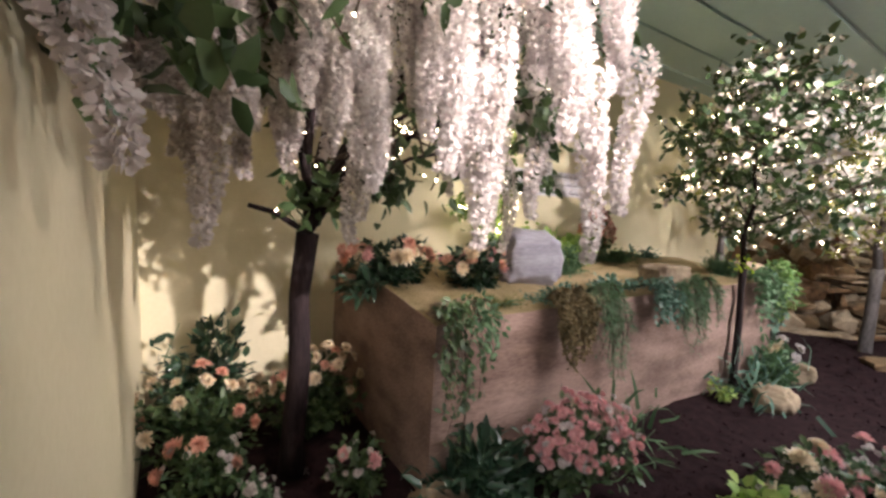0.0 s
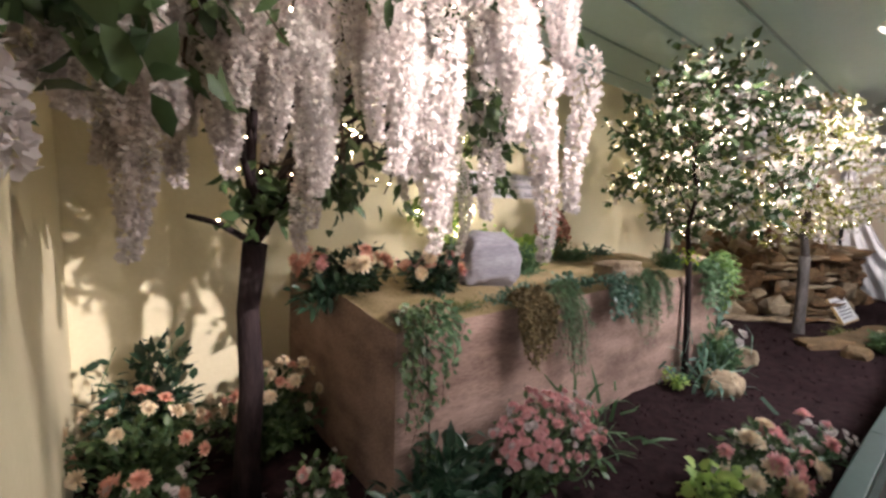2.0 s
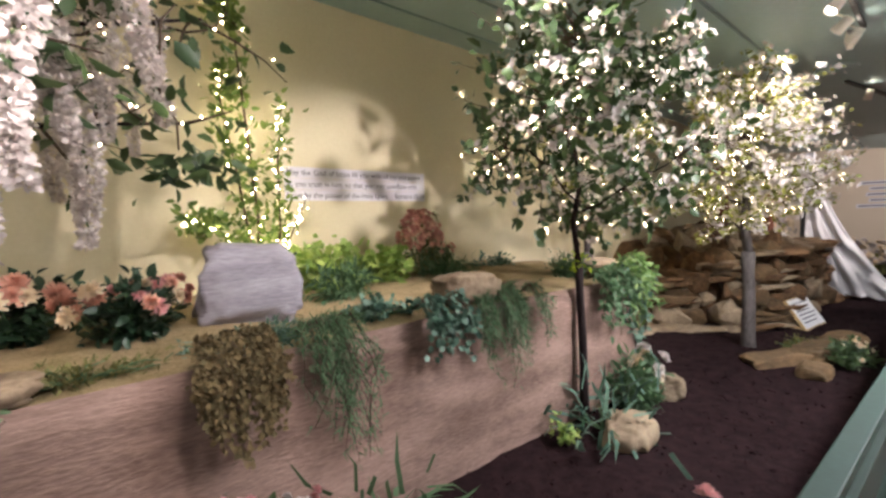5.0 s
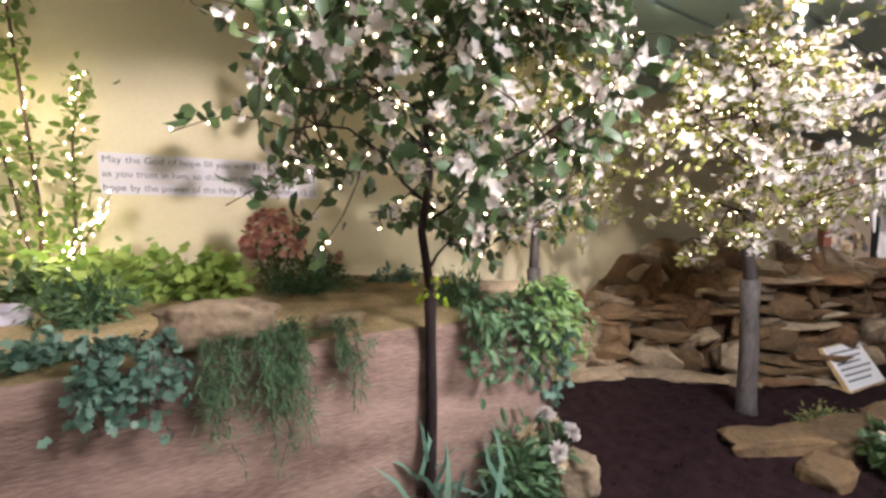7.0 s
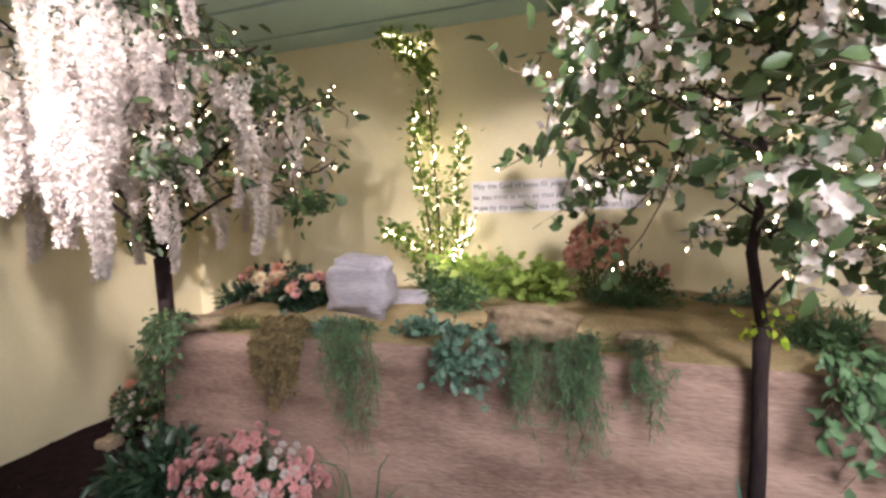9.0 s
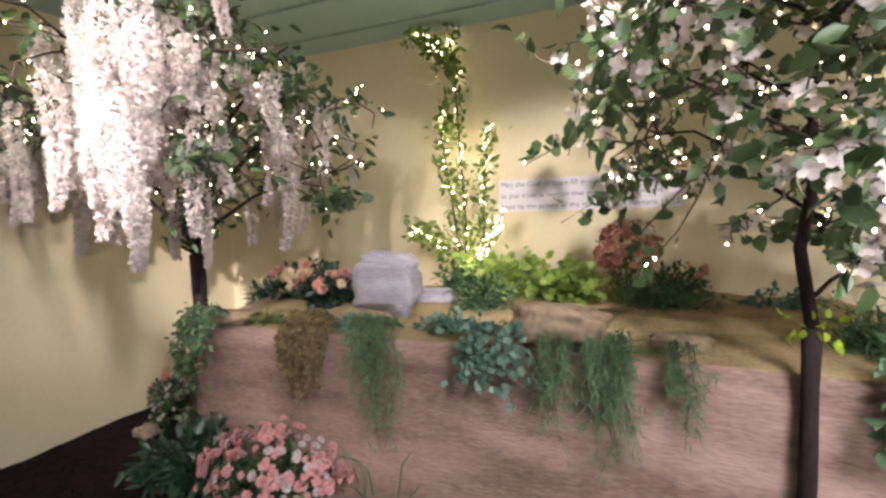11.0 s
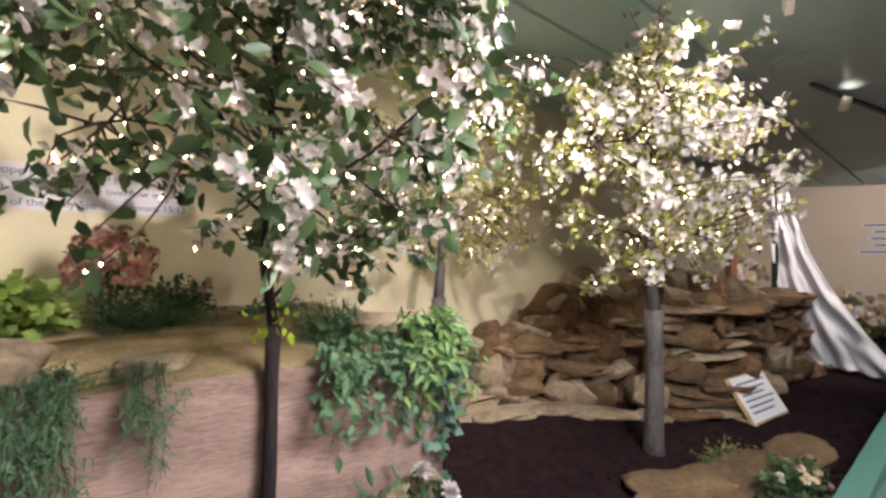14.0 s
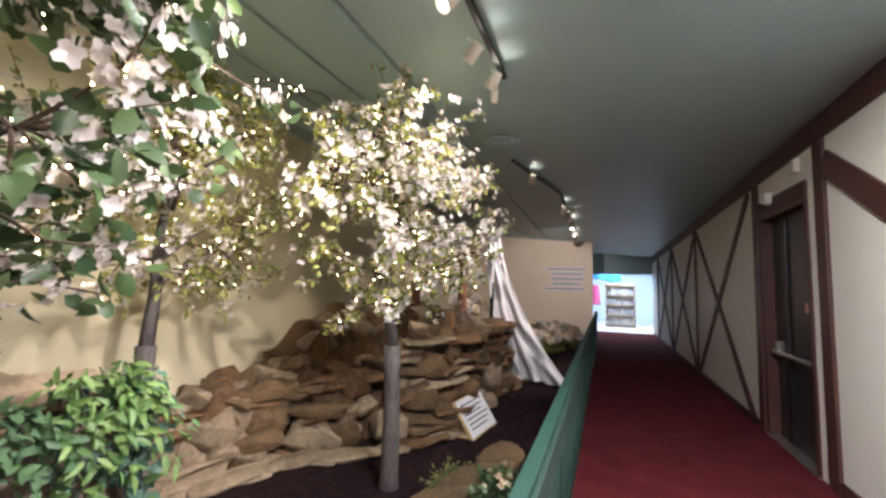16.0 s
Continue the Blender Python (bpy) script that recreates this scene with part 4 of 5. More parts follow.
# ---- trailing plants over the planter's front ----
def trailer(name, x0, x1, z0, z1, label, leafmat, strands, per, leaf_len, wide, shape=LEAF, y=2.13, fan=0.045, tilt=0.0):
    t = thing(name, (x0 + x1) / 2, y, z0, label, "trailing plant")
    lines = []
    for i in range(strands):
        u = R.uniform(0, 1)
        x = (x0 - (x0 + x1) / 2) + u * (x1 - x0)
        ln = (z0 - z1) * (1 - abs(u - 0.5) * 0.9) * R.uniform(0.25, 1.0)
        top = 0.05 + R.uniform(0, 0.02)
        pts = [(x * 0.8, 0.14, -0.01), (x * 0.9, 0.05, top - 0.01), (x, -0.02 + R.normal() * 0.01, -0.03), (x + R.normal() * fan + tilt * ln * 0.5, -0.035 + R.normal() * 0.008, -ln * 0.5), (x + R.normal() * fan + tilt * ln, -0.055 + R.normal() * 0.008, -ln)]
        lines.append((pts, [0.003, 0.003, 0.002, 0.002, 0.001]))
    tubes("stem_mass", lines, M_TWIG, t, 3)
    P, D = along(lines, per, 0.1)
    n = len(P)
    P = P + rnd(n, leaf_len * 0.3)
    P[:, 1] = np.where(P[:, 2] < 0.0, np.minimum(P[:, 1], -0.004), P[:, 1])
    L = R.uniform(.6, 1.15, n) * leaf_len
    W = D * 0.6 + rnd(n, 0.5) + np.array((0, -0.35, -0.15))
    cloud("foliage", shape, P, W, L, L * wide, leafmat, t, N=np.tile((0, -1.0, 0.6), (n, 1)) + rnd(n, 0.8))
    return t


trailer("trailing_ivy", 1.90, 2.12, 0.86, 0.12, "green trailing ivy hanging over the planter corner", M_LEAF, 13, 30, 0.042, 0.6, y=2.10)
trailer("trailing_ivy", 1.95, 2.2, 0.88, 0.5, "fresh green trailing ivy on the planter corner", M_FERN, 9, 22, 0.04, 0.6, y=2.08)
trailer("brown_moss_hanging", 2.66, 2.92, 0.86, 0.44, "thick brown green moss hanging on the planter", M_BROWNMOSS, 60, 70, 0.028, 0.8, y=2.10, fan=0.012)
trailer("asparagus_fern", 3.02, 3.3, 0.86, 0.22, "feathery asparagus fern trailing down the planter", M_FERN, 42, 52, 0.045, 0.13, shape=NEEDLE, tilt=0.12)
trailer("asparagus_fern", 3.98, 4.10, 0.84, 0.3, "feathery asparagus fern trailing down the planter", M_FERN, 17, 55, 0.05, 0.13, shape=NEEDLE)
trailer("asparagus_fern", 4.17, 4.33, 0.84, 0.16, "long feathery asparagus fern trailing down the planter", M_FERN, 27, 60, 0.05, 0.13, shape=NEEDLE)
trailer("asparagus_fern", 4.47, 4.57, 0.83, 0.42, "short feathery asparagus fern on the planter", M_FERN, 11, 45, 0.05, 0.13, shape=NEEDLE)
trailer("blue_green_ivy", 3.62, 3.9, 0.86, 0.54, "blue green ivy hanging over the planter edge", M_BLUEGREEN, 30, 16, 0.038, 0.9, shape=IVY, y=2.12)
bush("blue_green_ivy", 3.55, 2.36, 0.82, (0.26, 0.14, 0.08), "low blue green ivy on the planter edge", "plant", M_BLUEGREEN, 0.038, 300, shape=IVY, wide=0.85)
trailer("corner_ivy", 5.08, 5.5, 0.84, 0.36, "green ivy and ferns hanging at the planter corner", M_FERN, 16, 26, 0.06, 0.55, y=2.05, fan=0.06)
trailer("corner_ivy", 5.5, 5.86, 0.86, -0.02, "green ivy hanging down the rounded planter corner", M_BLUEGREEN, 16, 22, 0.065, 0.7, shape=IVY, y=2.10)
trailer("corner_ivy", 5.45, 5.8, 0.9, 0.2, "bright green ivy hanging at the planter corner", M_FRESH, 12, 26, 0.075, 0.36, y=2.04, fan=0.07)


# ---- rocks ----
def rock(name, x, y, z, sx, sy, sz, seed, material, label, rz=0.0, flat=0.35):
    ob = part(name, rock_bm(sx, sy, sz, seed, flat, 4), material, smooth=True)
    ob.matrix_basis = pose(x, y, z, 0, 0, rz)
    return tagged(ob, label, "rock")


rock("flat_rock", 4.05, 2.28, 0.915, 0.21, 0.14, 0.085, 3, M_ROCK, "flat brown rock lying on the planter", -8, 0.28)
rock("flat_rock", 4.55, 2.36, 0.84, 0.12, 0.07, 0.03, 8, M_ROCK, "small flat rock on the planter edge", 5, 0.5)
rock("flat_rock", 5.58, 2.34, 0.87, 0.2, 0.15, 0.06, 5, M_ROCK, "flat tan rock on the planter corner", -20, 0.5)
rock("flat_rock", 2.12, 2.28, 0.84, 0.15, 0.1, 0.04, 6, M_ROCK, "thin brown rock on the planter edge", 10, 0.5)
rock("flat_rock", 3.18, 3.0, 0.88, 0.16, 0.09, 0.07, 9, M_GREYROCK, "small grey rock on the planter", 10, 0.4)
rock("field_rock", 1.92, 2.02, -0.04, 0.15, 0.12, 0.14, 4, M_ROCK, "rounded tan rock in the mulch", 0)
rock("field_rock", 1.18, 2.36, -0.06, 0.07, 0.06, 0.05, 14, M_ROCK, "small tan rock in the mulch", 0)
rock("field_rock", 4.88, 1.74, -0.04, 0.2, 0.13, 0.1, 11, M_ROCK, "tan rock under the yucca", 15)
rock("field_rock", 5.62, 1.82, 0.0, 0.13, 0.11, 0.10, 17, M_ROCK, "pale tan rock beside the white blooms", 30)
for i, (x, y, sx, sy, sz) in enumerate(((6.85, 1.42, 0.3, 0.13, 0.07), (7.3, 1.2, 0.34, 0.16, 0.1), (7.75, 1.1, 0.26, 0.15, 0.1), (6.7, 1.15, 0.14, 0.1, 0.07))):
    rock("field_rock", x, y, 0.0, sx, sy, sz, 20 + i, M_ROCKR, "brown mossy rock at the bed's edge", -25 + 9 * i, 0.4)


def headstone():
    h = rock("memorial_stone", 2.98, 2.66, 1.02, 0.225, 0.10, 0.18, 33, M_GREYROCK, "pale lavender grey standing stone with a rough face", -10, 0.48)
    return h


headstone()

# stone ledge: a bank of fieldstones with a terrace behind
ledge = thing("rock_wall", 8, 2.4, 0, "dry-laid brown fieldstone bank with flat cap stones", "rock wall")
ledge.location = (0, 0, 0)
LINE = [(6.55, 3.3), (6.85, 2.86), (7.35, 2.62), (7.75, 2.15), (8.25, 1.62), (9.2, 1.55), (10.2, 1.50), (11.2, 1.75)]


def on_line(s):
    s = min(max(s, 0), len(LINE) - 1.001)
    i = int(s)
    a, b = LINE[i], LINE[i + 1]
    return a[0] + (b[0] - a[0]) * (s - i), a[1] + (b[1] - a[1]) * (s - i)


def ledge_h(s):
    return 0.42 + 0.36 * min(1, max(0, (s - 2.2) / 1.6)) - 0.1 * max(0, 0.8 - s)


def stone_bm(sx, sy, sz, seed):
    """An angular broken stone: a hull of random corners with softened edges."""
    rs = np.random.RandomState(seed)
    bm = bmesh.new()
    for q in rs.uniform(-1, 1, (15, 3)):
        q = q / max(0.75, np.abs(q).max()) ** 0.7
        bm.verts.new((q[0] * sx, q[1] * sy, q[2] * sz))
    bmesh.ops.convex_hull(bm, input=bm.verts)
    bmesh.ops.delete(bm, geom=[v for v in bm.verts if not v.link_faces], context="VERTS")
    bmesh.ops.bevel(bm, geom=list(bm.edges), offset=0.012, segments=1, affect="EDGES", clamp_overlap=True)
    return bm


# rows 0-3 blocks, 4-6 slabs
SIZES = [(0.19, 0.12, 0.13), (0.15, 0.10, 0.11), (0.13, 0.10, 0.15), (0.22, 0.13, 0.10), (0.22, 0.16, 0.035), (0.17, 0.14, 0.045), (0.26, 0.17, 0.04)]
protos = {}
for tone, m_stone in enumerate((M_ROCK, M_ROCKR, M_ROCKB)):
    for k, size in enumerate(SIZES):
        protos[tone, k] = None


def lay(name, k, tone, m):
    if protos[tone, k] is None:
        protos[tone, k] = part(name, stone_bm(*SIZES[k], 40 + k + 11 * tone), (M_ROCK, M_ROCKR, M_ROCKB)[tone], ledge)
        protos[tone, k].matrix_basis = m
        return protos[tone, k]
    return same_mesh(name, protos[tone, k], m, ledge)


for s in np.arange(0.1, 6.6, 0.21):
    z = -0.02
    h = ledge_h(s)
    while z < h - 0.03:
        u = z / h
        slab = R.uniform() < (0.2 if u < 0.5 else 0.6)
        k = R.randint(4, 7) if slab else R.randint(0, 4)
        hh = SIZES[k][2]
        x, y = on_line(s + R.normal() * 0.06)
        back = 0.2 * z
        sc = R.uniform(.75, 1.2)
        yaw = (-42 if s < 4.2 else 0) + R.normal() * 16
        tone = 0 if R.uniform() < 0.75 - 0.45 * u - 0.06 * s else 1 + R.randint(0, 2)
        lay("stone", k, tone, pose(x + back * 0.4, y + 0.07 + back + R.normal() * 0.035, z + hh * sc, R.normal() * 9, R.normal() * (4 if slab else 16), yaw) @ Matrix.Diagonal((sc, sc * 1.1, sc, 1)))
        z += hh * sc * 1.55
for s in np.arange(0.3, 6.4, 0.24):
    x, y = on_line(s)
    lay("cap_stone", R.randint(4, 7), R.randint(0, 3), pose(x + 0.12, y + 0.14, ledge_h(s) + 0.03, R.normal() * 5, R.normal() * 5, R.uniform(-60, 10)) @ Matrix.Diagonal((1.15, 1.2, 1.0, 1)))
# low foot stones in the mulch
for s in np.arange(0.2, 3.4, 0.3):
    x, y = on_line(s + R.normal() * 0.05)
    lay("foot_stone", R.randint(4, 7), 0, pose(x - 0.14, y - 0.12, 0.0, R.normal() * 6, R.normal() * 6, R.uniform(-70, 0)) @ Matrix.Diagonal((0.9, 0.8, 1.0, 1)))


def bank(u, w):
    s = u * 6.9
    x, y = on_line(s)
    yy = y + 0.22 + w * (BACK - y - 0.22)
    z = -0.05 + (ledge_h(s) + 0.03 * w) * min(1, w * 14)
    z -= 0.16 * w * max(0, min(1, 3 - s))
    z += 0.14 * max(0, min(1, (w - 0.25) / 0.4)) * min(1, max(0, (s - 3.3) / 1.0)) + 0.05 * noise.noise(Vector((x * 3, yy * 3, 2)))
    return (x + 0.3 * w, yy, z)


v, f = grid(70, 34, bank)
raw("bank", v, f, M_ROCKB, ledge, "rough brown earth bank behind the stones", True)
for i in range(80):
    s = R.uniform(0.9, 6.3)
    w = R.uniform(0.1, 0.75)
    p = bank(s / 6.9, w)
    lay("boulder", i % 4, (i * 2) % 3, pose(p[0], p[1], p[2] + 0.03, R.normal() * 20, R.normal() * 20, R.uniform(0, 180)) @ Matrix.Diagonal((1.4, 1.6, 1.5, 1)))


# ---- crosses, cloth, signs ----
def cross(x, y, z, h, arm, label, rz):
    c = thing("wooden_cross", x, y, z, label, "cross")
    c.rotation_euler = (0, 0, radians(rz))
    part("post", box_bm(-0.05, 0.05, -0.04, 0.04, -0.1, h, 0.008), M_CROSS, c)
    part("crossbeam", box_bm(-arm, arm, -0.045, 0.035, h * 0.72, h * 0.72 + 0.1, 0.008), M_CROSS, c)
    return c


cross(10.15, 2.2, 0.78, 1.25, 0.3, "tall red-brown wooden cross standing on the rocks", 55)
cross(9.35, 2.55, 1.0, 1.15, 0.3, "red-brown wooden cross behind the cherry blossoms", 55)
post = tagged(part("drape_post", box_bm(10.5, 10.57, 1.84, 1.9, 0.1, 2.1, 0.006), M_BLACK), "dark slender post holding the white cloth", "post")


def drape(u, w):
    """White cloth that falls from the post and spreads on the ground; w down."""
    width = 0.24 + 0.72 * w ** 1.3
    cx = 10.5 - 0.12 * w
    cy = 1.86 - 0.72 * w ** 1.6
    z = 2.06 * (1 - w) ** 1.15 + 0.04
    z = max(z, 0.05 + 0.02 * math.sin(u * 17))
    a = (u - 0.5) * width
    fold = (0.018 + 0.012 * w) * (math.sin(u * 17 + 5 * w + 2 * math.sin(5 * w)) + 0.5 * math.sin(u * 31 + 11 * w)) + 0.09 * noise.noise(Vector((u * 5, w * 6, 0)))
    return (cx - 0.35 * a + fold, cy - a * 0.9 + 0.3 * fold, z + 0.25 * fold * w)


v, f = grid(60, 50, drape)
tagged(raw("draped_cloth", v, f, M_CLOTH, smooth=True), "long white satin cloth draped down to the ground", "cloth").modifiers.new("thick", "SOLIDIFY").thickness = 0.006

sign = thing("sign_board", 8.42, 1.38, -0.01, "white text sign on a wooden wedge in the mulch", "sign")
sign.rotation_euler = (0, 0, radians(-8))
tilt = Matrix.Rotation(radians(-34), 4, "X")
part("wedge", box_bm(-0.27, 0.27, 0, 0.03, 0.0, 0.36, 0.003, tilt), M_WOOD, sign)
part("sheet", box_bm(-0.265, 0.265, -0.005, -0.001, 0.01, 0.35, 0, tilt), M_PAPER, sign, "white printed sheet")
for i in range(6):
    part("text_line", box_bm(-0.22, 0.22 - 0.05 * (i % 3), -0.007, -0.0055, 0.29 - i * 0.043, 0.304 - i * 0.043, 0, tilt), M_INK, sign)
part("foot", box_bm(-0.26, 0.26, 0.0, 0.2, 0.0, 0.02, 0.003), M_WOOD, sign)


def words(body, x, y, z, size, parent, m):
    cu = bpy.data.curves.new("lettering", "FONT")
    cu.body, cu.size, cu.extrude = body, size, 0.0008
    tmp = bpy.data.objects.new("lettering", cu)
    scene.collection.objects.link(tmp)
    me = bpy.data.meshes.new_from_object(tmp.evaluated_get(bpy.context.evaluated_depsgraph_get()))
    bpy.data.objects.remove(tmp)
    me.materials.clear()
    me.materials.append(M_INK)
    ob = tagged(new("lettering", me), kind="stuff")
    ob.parent = parent
    ob.matrix_basis = m @ pose(x, y, z, 90, 0, 0)
    return ob, me


verse = thing("wall_verse", 3.52, BACK - 0.004, 1.5, "three pale strips with a printed Bible verse on the wall", "wall text")
for i, (txt, wd) in enumerate((("May the God of hope fill you with all joy and peace", 1.22), ("as you trust in him, so that you may overflow with", 1.18), ("hope by the power of the Holy Spirit.    Romans 15:13", 1.26))):
    z = 0.17 - i * 0.085
    part("strip", box_bm(-0.015, 1.27, -0.002, 0.003, z - 0.022, z + 0.06), M_TAPE, verse)
    ob, me = words(txt, 0, -0.003, z, 0.06, verse, Matrix())
    got = max(q.co.x for q in me.vertices)
    ob.matrix_basis = pose(0, -0.003, z, 90, 0, 0) @ Matrix.Diagonal((wd / got, 1, 1, 1))

verse2 = thing("wall_verse", 15.995, 1.3, 1.0, "pale printed text panel on the tan wing wall", "wall text")
for i, (a, b) in enumerate(((-0.55, 0.45), (-0.45, 0.3), (-0.5, 0.35), (-0.42, 0.3), (-0.5, 0.5))):
    z = 0.80 - i * 0.13
    part("strip", box_bm(-0.004, 0.0, a - 0.03, b + 0.03, z - 0.03, z + 0.06), M_TAPE, verse2)
    part("text_line", box_bm(-0.006, -0.0045, a, b, z, z + 0.03), M_INK, verse2)

# ---- railing ----
rail = thing("railing", 2, 0.76, 0, "green painted rail with wire mesh along the walkway", "railing")
rail.location = (0, 0, 0)
RX0, RX1 = 0.75, 16.0
for a, b in zip(RAIL_X[:-1], RAIL_X[1:]):
    part("top_board", bar_bm((a, rail_y(a), 0.735), (b, rail_y(b), 0.735), 0.03, 0.05, 0.004, up=(0, 1, 0)), M_RAIL, rail, "green top board")
    part("side_board", bar_bm((a, rail_y(a) - 0.028, 0.66), (b, rail_y(b) - 0.028, 0.66), 0.11, 0.02, 0.003, up=(0, 1, 0)), M_RAILDARK, rail)
    part("bottom_board", bar_bm((a, rail_y(a), 0.05), (b, rail_y(b), 0.05), 0.10, 0.03, 0.003, up=(0, 1, 0)), M_RAIL, rail)
for x in np.arange(RX0 + 0.1, RX1, 1.5):
    part("post", bar_bm((x, rail_y(x), 0.0), (x, rail_y(x), 0.72), 0.07, 0.045, 0.004, up=(0, 1, 0)), M_RAIL, rail)
wires = []
for x in np.arange(RX0 - 0.6, RX1, 0.05):
    for sgn in (1, -1):
        a, b = (x, x + 0.56) if sgn > 0 else (x + 0.56, x)
        if min(a, b) > RX0 and max(a, b) < RX1:
            wires.append(([(a, rail_y(a) - 0.004 * sgn, 0.08), (b, rail_y(b) - 0.004 * sgn, 0.62)], [0.0028, 0.0028]))
tubes("wire_mesh", wires, M_RAILDARK, rail, 3, "dark green diamond wire mesh")

# ---- track lighting ----
def track(points, label):
    t = thing("light_track", 0, 0, 0, label, "track light")
    for a, b in zip(points[:-1], points[1:]):
        part("channel", bar_bm(a, b, 0.035, 0.03, 0.003, up=(0, 0, 1)), M_BLACK, t)
    return t


track([(0.85, 1.0, ceil_z(2, 1.0) - 0.03), (7.3, 1.0, ceil_z(7.3, 1.0) - 0.03)], "black light track screwed to the ceiling")
track([(9.1, 1.3, ceil_z(9.1, 1.3) - 0.03), (10.6, 0.92, ceil_z(10.6, 0.92) - 0.03), (15.2, 0.92, ceil_z(15.2, 0.92) - 0.03)], "black angled light track on the ceiling")


# track added out of view to carry the extra walkway spots
track([(1.9, -0.62, ceil_z(1.9, -0.62) - 0.03), (6.3, -0.62, ceil_z(6.3, -0.62) - 0.03)], "black light track added over the walkway, out of view")


def spot_head(p, q):
    p, q = Vector(p), Vector(q)
    s = thing("track_spot", *p, "white cylindrical spotlight hanging from the track, lit", "spotlight", "track spotlights")
    m = (q - p).to_track_quat("-Z", "Y").to_matrix().to_4x4()
    bm = bmesh.new()
    bmesh.ops.create_cone(bm, cap_ends=False, segments=20, radius1=0.042, radius2=0.034, depth=0.11, matrix=m @ Matrix.Translation((0, 0, 0.055)))
    part("housing", bm, M_CREAM, s, smooth=True).modifiers.new("thick", "SOLIDIFY").thickness = 0.003
    bm = bmesh.new()
    bmesh.ops.create_circle(bm, cap_ends=True, segments=20, radius=0.034, matrix=m @ Matrix.Translation((0, 0, 0.03)))
    part("lamp_face", bm, M_LENS, s, "glowing lamp face")
    z = ceil_z(p.x, p.y) - 0.045 - p.z
    part("stem", bar_bm(m @ Vector((0, 0, 0.1)), (0, 0, z), 0.014, 0.014, 0.002), M_CREAM, s)
    return s


for p, q, watts, angle, tint in SPOTS:
    spot_head(p, q)
    d = (Vector(q) - Vector(p)).normalized()
    lamp("SPOT", "spot_light", look(Vector(p) + d * 0.012, q), watts, tint, 0.025, angle, 0.6)
for x in (11.7, 12.4, 14.0, 14.8):
    spot_head((x, 0.94, ceil_z(x, 0.94) - 0.15), (x + 1, 2.4, 1.0))
end = tagged(part("track_end_box", box_bm(-0.05, 0.05, -0.02, 0.02, -0.12, 0.02, 0.005), M_CREAM), "white transformer box at the track's end", "transformer")
end.matrix_basis = pose(7.42, 1.1, ceil_z(7.4, 1.1) - 0.05, 0, 40, 20)
vent = thing("ceiling_vent", 8.56, 1.3, ceil_z(8.56, 1.3), "round painted air vent in the ceiling", "vent")
for r0, r1, z in ((0.19, 0.16, -0.02), (0.13, 0.10, -0.03), (0.07, 0.03, -0.04)):
    bm = bmesh.new()
    bmesh.ops.create_cone(bm, cap_ends=True, segments=32, radius1=r1, radius2=r0, depth=0.02, matrix=Matrix.Translation((0, 0, z + 0.01)))
    part("ring", bm, M_CEIL, vent)

# ---- the shop beyond ----
def bookcase(x, y, label, cols=3):
    b = thing("bookcase", x, y, 0, label, "bookcase")
    for yy in (-0.48, 0.46):
        part("side", box_bm(0, 0.3, yy, yy + 0.02, 0, 1.5, 0.003), M_WOOD, b)
    part("back_panel", box_bm(0.28, 0.3, -0.46, 0.46, 0, 1.5), M_SHELF, b)
    for i in range(5):
        z = 0.06 + i * 0.345
        part("shelf", box_bm(0.0, 0.28, -0.46, 0.46, z, z + 0.025, 0.003), M_WOOD, b)
    return b


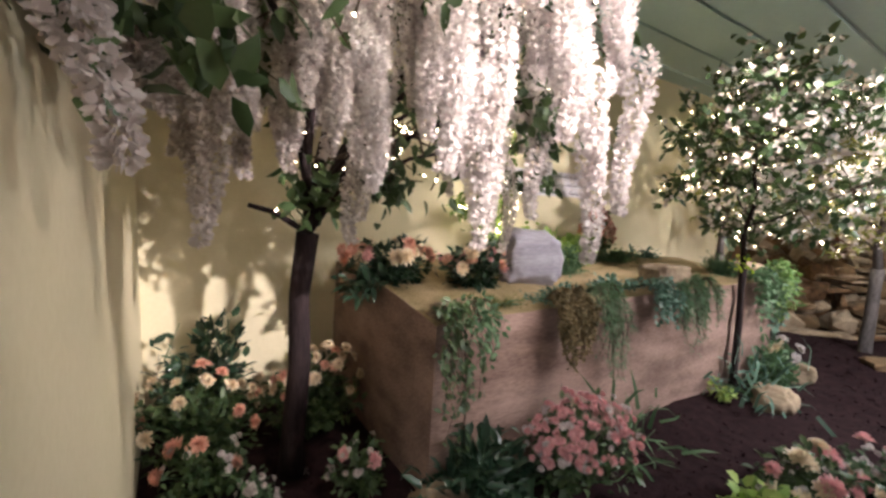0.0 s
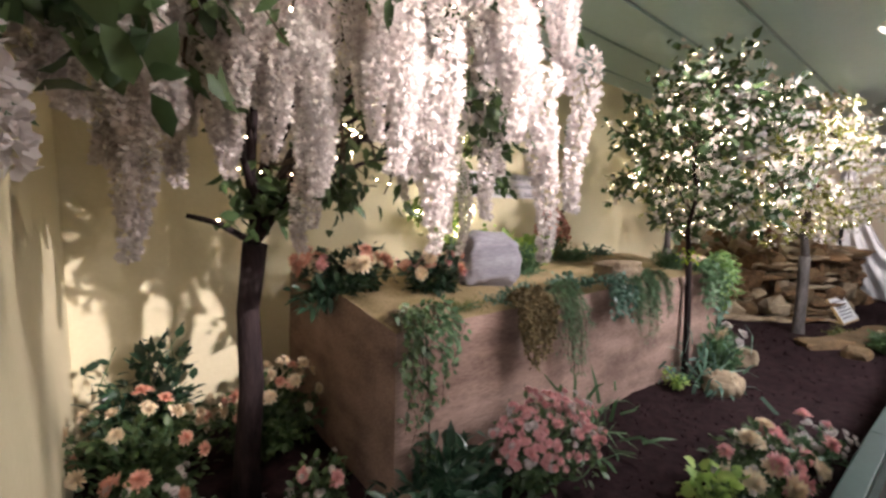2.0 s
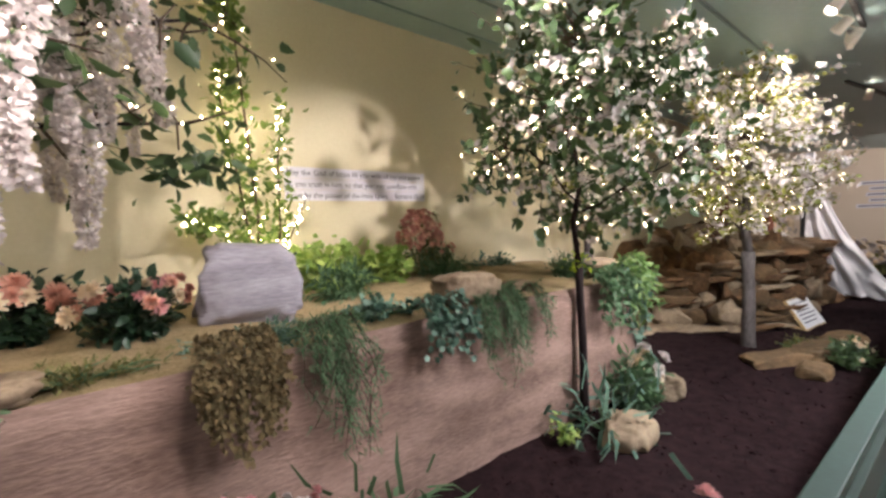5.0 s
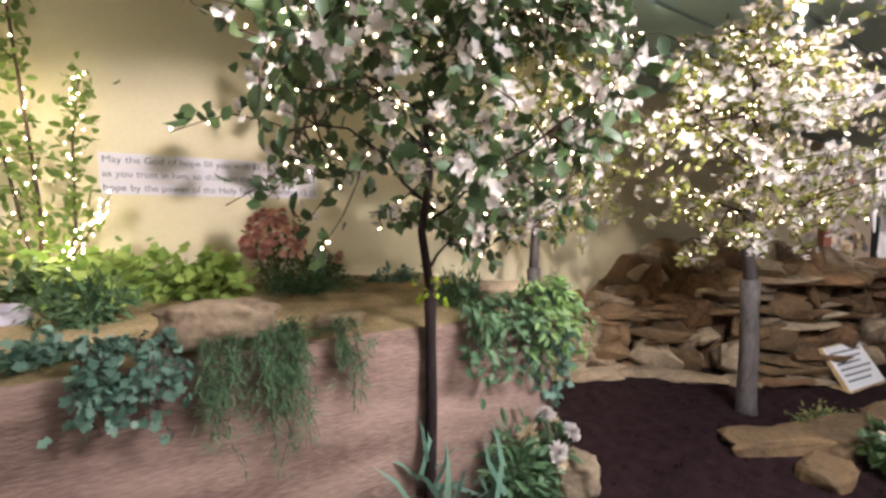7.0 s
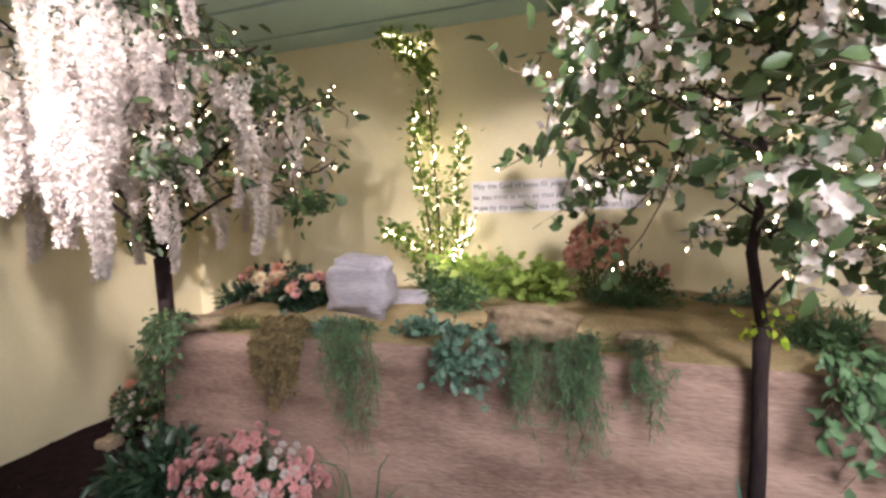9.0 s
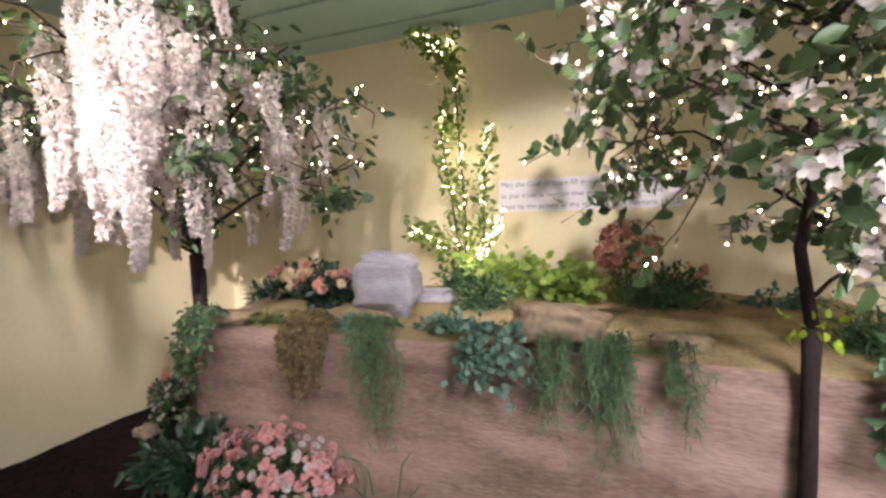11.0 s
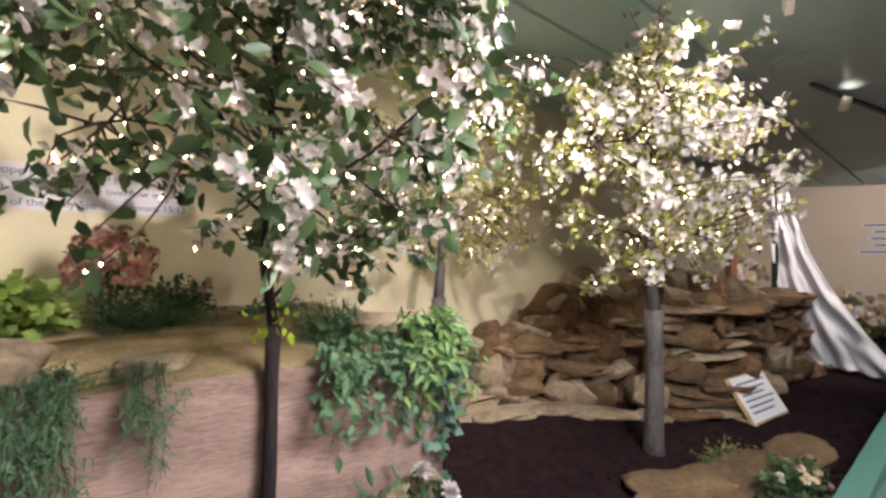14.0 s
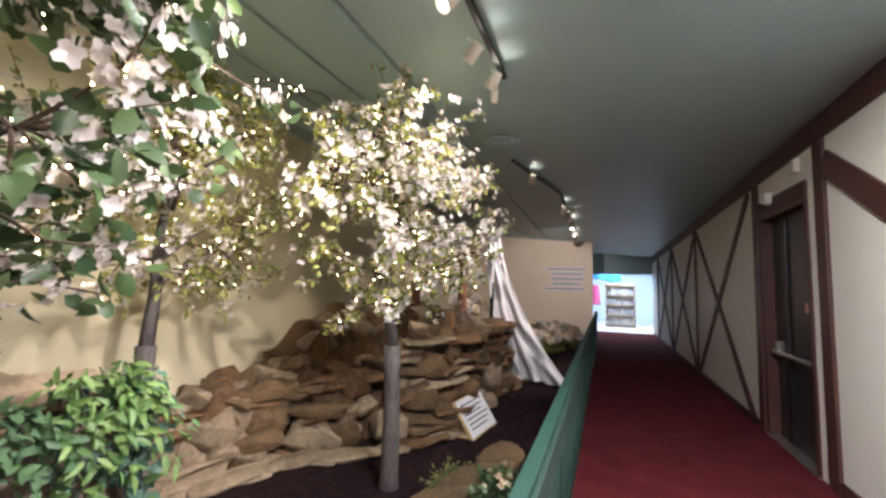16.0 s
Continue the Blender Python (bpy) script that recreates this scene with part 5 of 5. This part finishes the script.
bookcase(20.4, -0.25, "white bookcase with boxes and small goods in the lit shop")
goods = []
bm = bmesh.new()
for i in range(4):
    z = 0.087 + i * 0.345
    yy = -0.68
    while yy < 0.14:
        wd = R.uniform(0.04, 0.1)
        box_bm(20.44, 20.44 + 0.14, yy, yy + wd, z, z + R.uniform(0.1, 0.24), bm=bm)
        yy += wd + R.uniform(0.005, 0.05)
tagged(part("shop_goods", bm, M_GOODS), "rows of small boxed goods on the white shelves", "goods", kind="stuff")
rack = thing("garment_rack", 20.6, 0.62, 0, "pink hanging garment on a rack in the shop", "garment")
v, f = grid(14, 14, lambda u, w: (0.04 * math.sin(u * 15), (u - 0.5) * (0.3 + 0.15 * w), 1.45 - 0.7 * w))
raw("garment", v, f, M_PINKCLOTH, rack, smooth=True).modifiers.new("thick", "SOLIDIFY").thickness = 0.01
part("rail", box_bm(-0.012, 0.012, -0.3, 0.3, 1.46, 1.48, 0.004), M_CHROME, rack)
part("upright", box_bm(-0.012, 0.012, 0.28, 0.304, 0, 1.47, 0.004), M_CHROME, rack)
banner = thing("blue_banner", 20.55, 0.35, 0, "bright blue cloth hung above the shop shelves", "banner")
v, f = grid(16, 6, lambda u, w: (0.03 * math.sin(u * 19), (u - 0.5) * 1.3, 1.62 + 0.3 * w - 0.05 * math.sin(u * 7)))
raw("cloth", v, f, M_BLUECLOTH, banner, smooth=True).modifiers.new("thick", "SOLIDIFY").thickness = 0.008
for yy in (-0.62, 0.62):
    part("pole", box_bm(0.02, 0.05, yy - 0.012, yy + 0.012, 0.0, 1.95, 0.003), M_CHROME, banner)
tube_l = thing("shop_ceiling_light", 20.3, -0.3, 2.44, "bright white ceiling light panel in the shop", "ceiling light")
part("casing", box_bm(-0.65, 0.65, -1.0, 1.0, 0.02, 0.06, 0.004), M_SHELF, tube_l)
part("diffuser", box_bm(-0.6, 0.6, -0.95, 0.95, 0.0, 0.019, 0.003), M_TUBE, tube_l)
lamp("AREA", "shop_light", pose(20.2, -0.3, 2.40), 110, (0.62, 0.78, 1.0), 1.6)

# ---- unseen ceiling panels added to light the walkway and garden ----
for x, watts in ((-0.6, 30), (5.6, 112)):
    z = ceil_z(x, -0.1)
    fx = thing("walkway_fill_panel", x, -0.1, z, "plain fill light panel added over the walkway, out of view", "ceiling light")
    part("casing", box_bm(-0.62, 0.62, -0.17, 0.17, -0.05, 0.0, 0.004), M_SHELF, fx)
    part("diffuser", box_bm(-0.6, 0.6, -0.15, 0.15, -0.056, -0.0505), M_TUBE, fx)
    d = lamp("AREA", "walkway_fill_light", pose(x, -0.1, z - 0.07), watts, (0.95, 0.96, 1.0), 1.1)
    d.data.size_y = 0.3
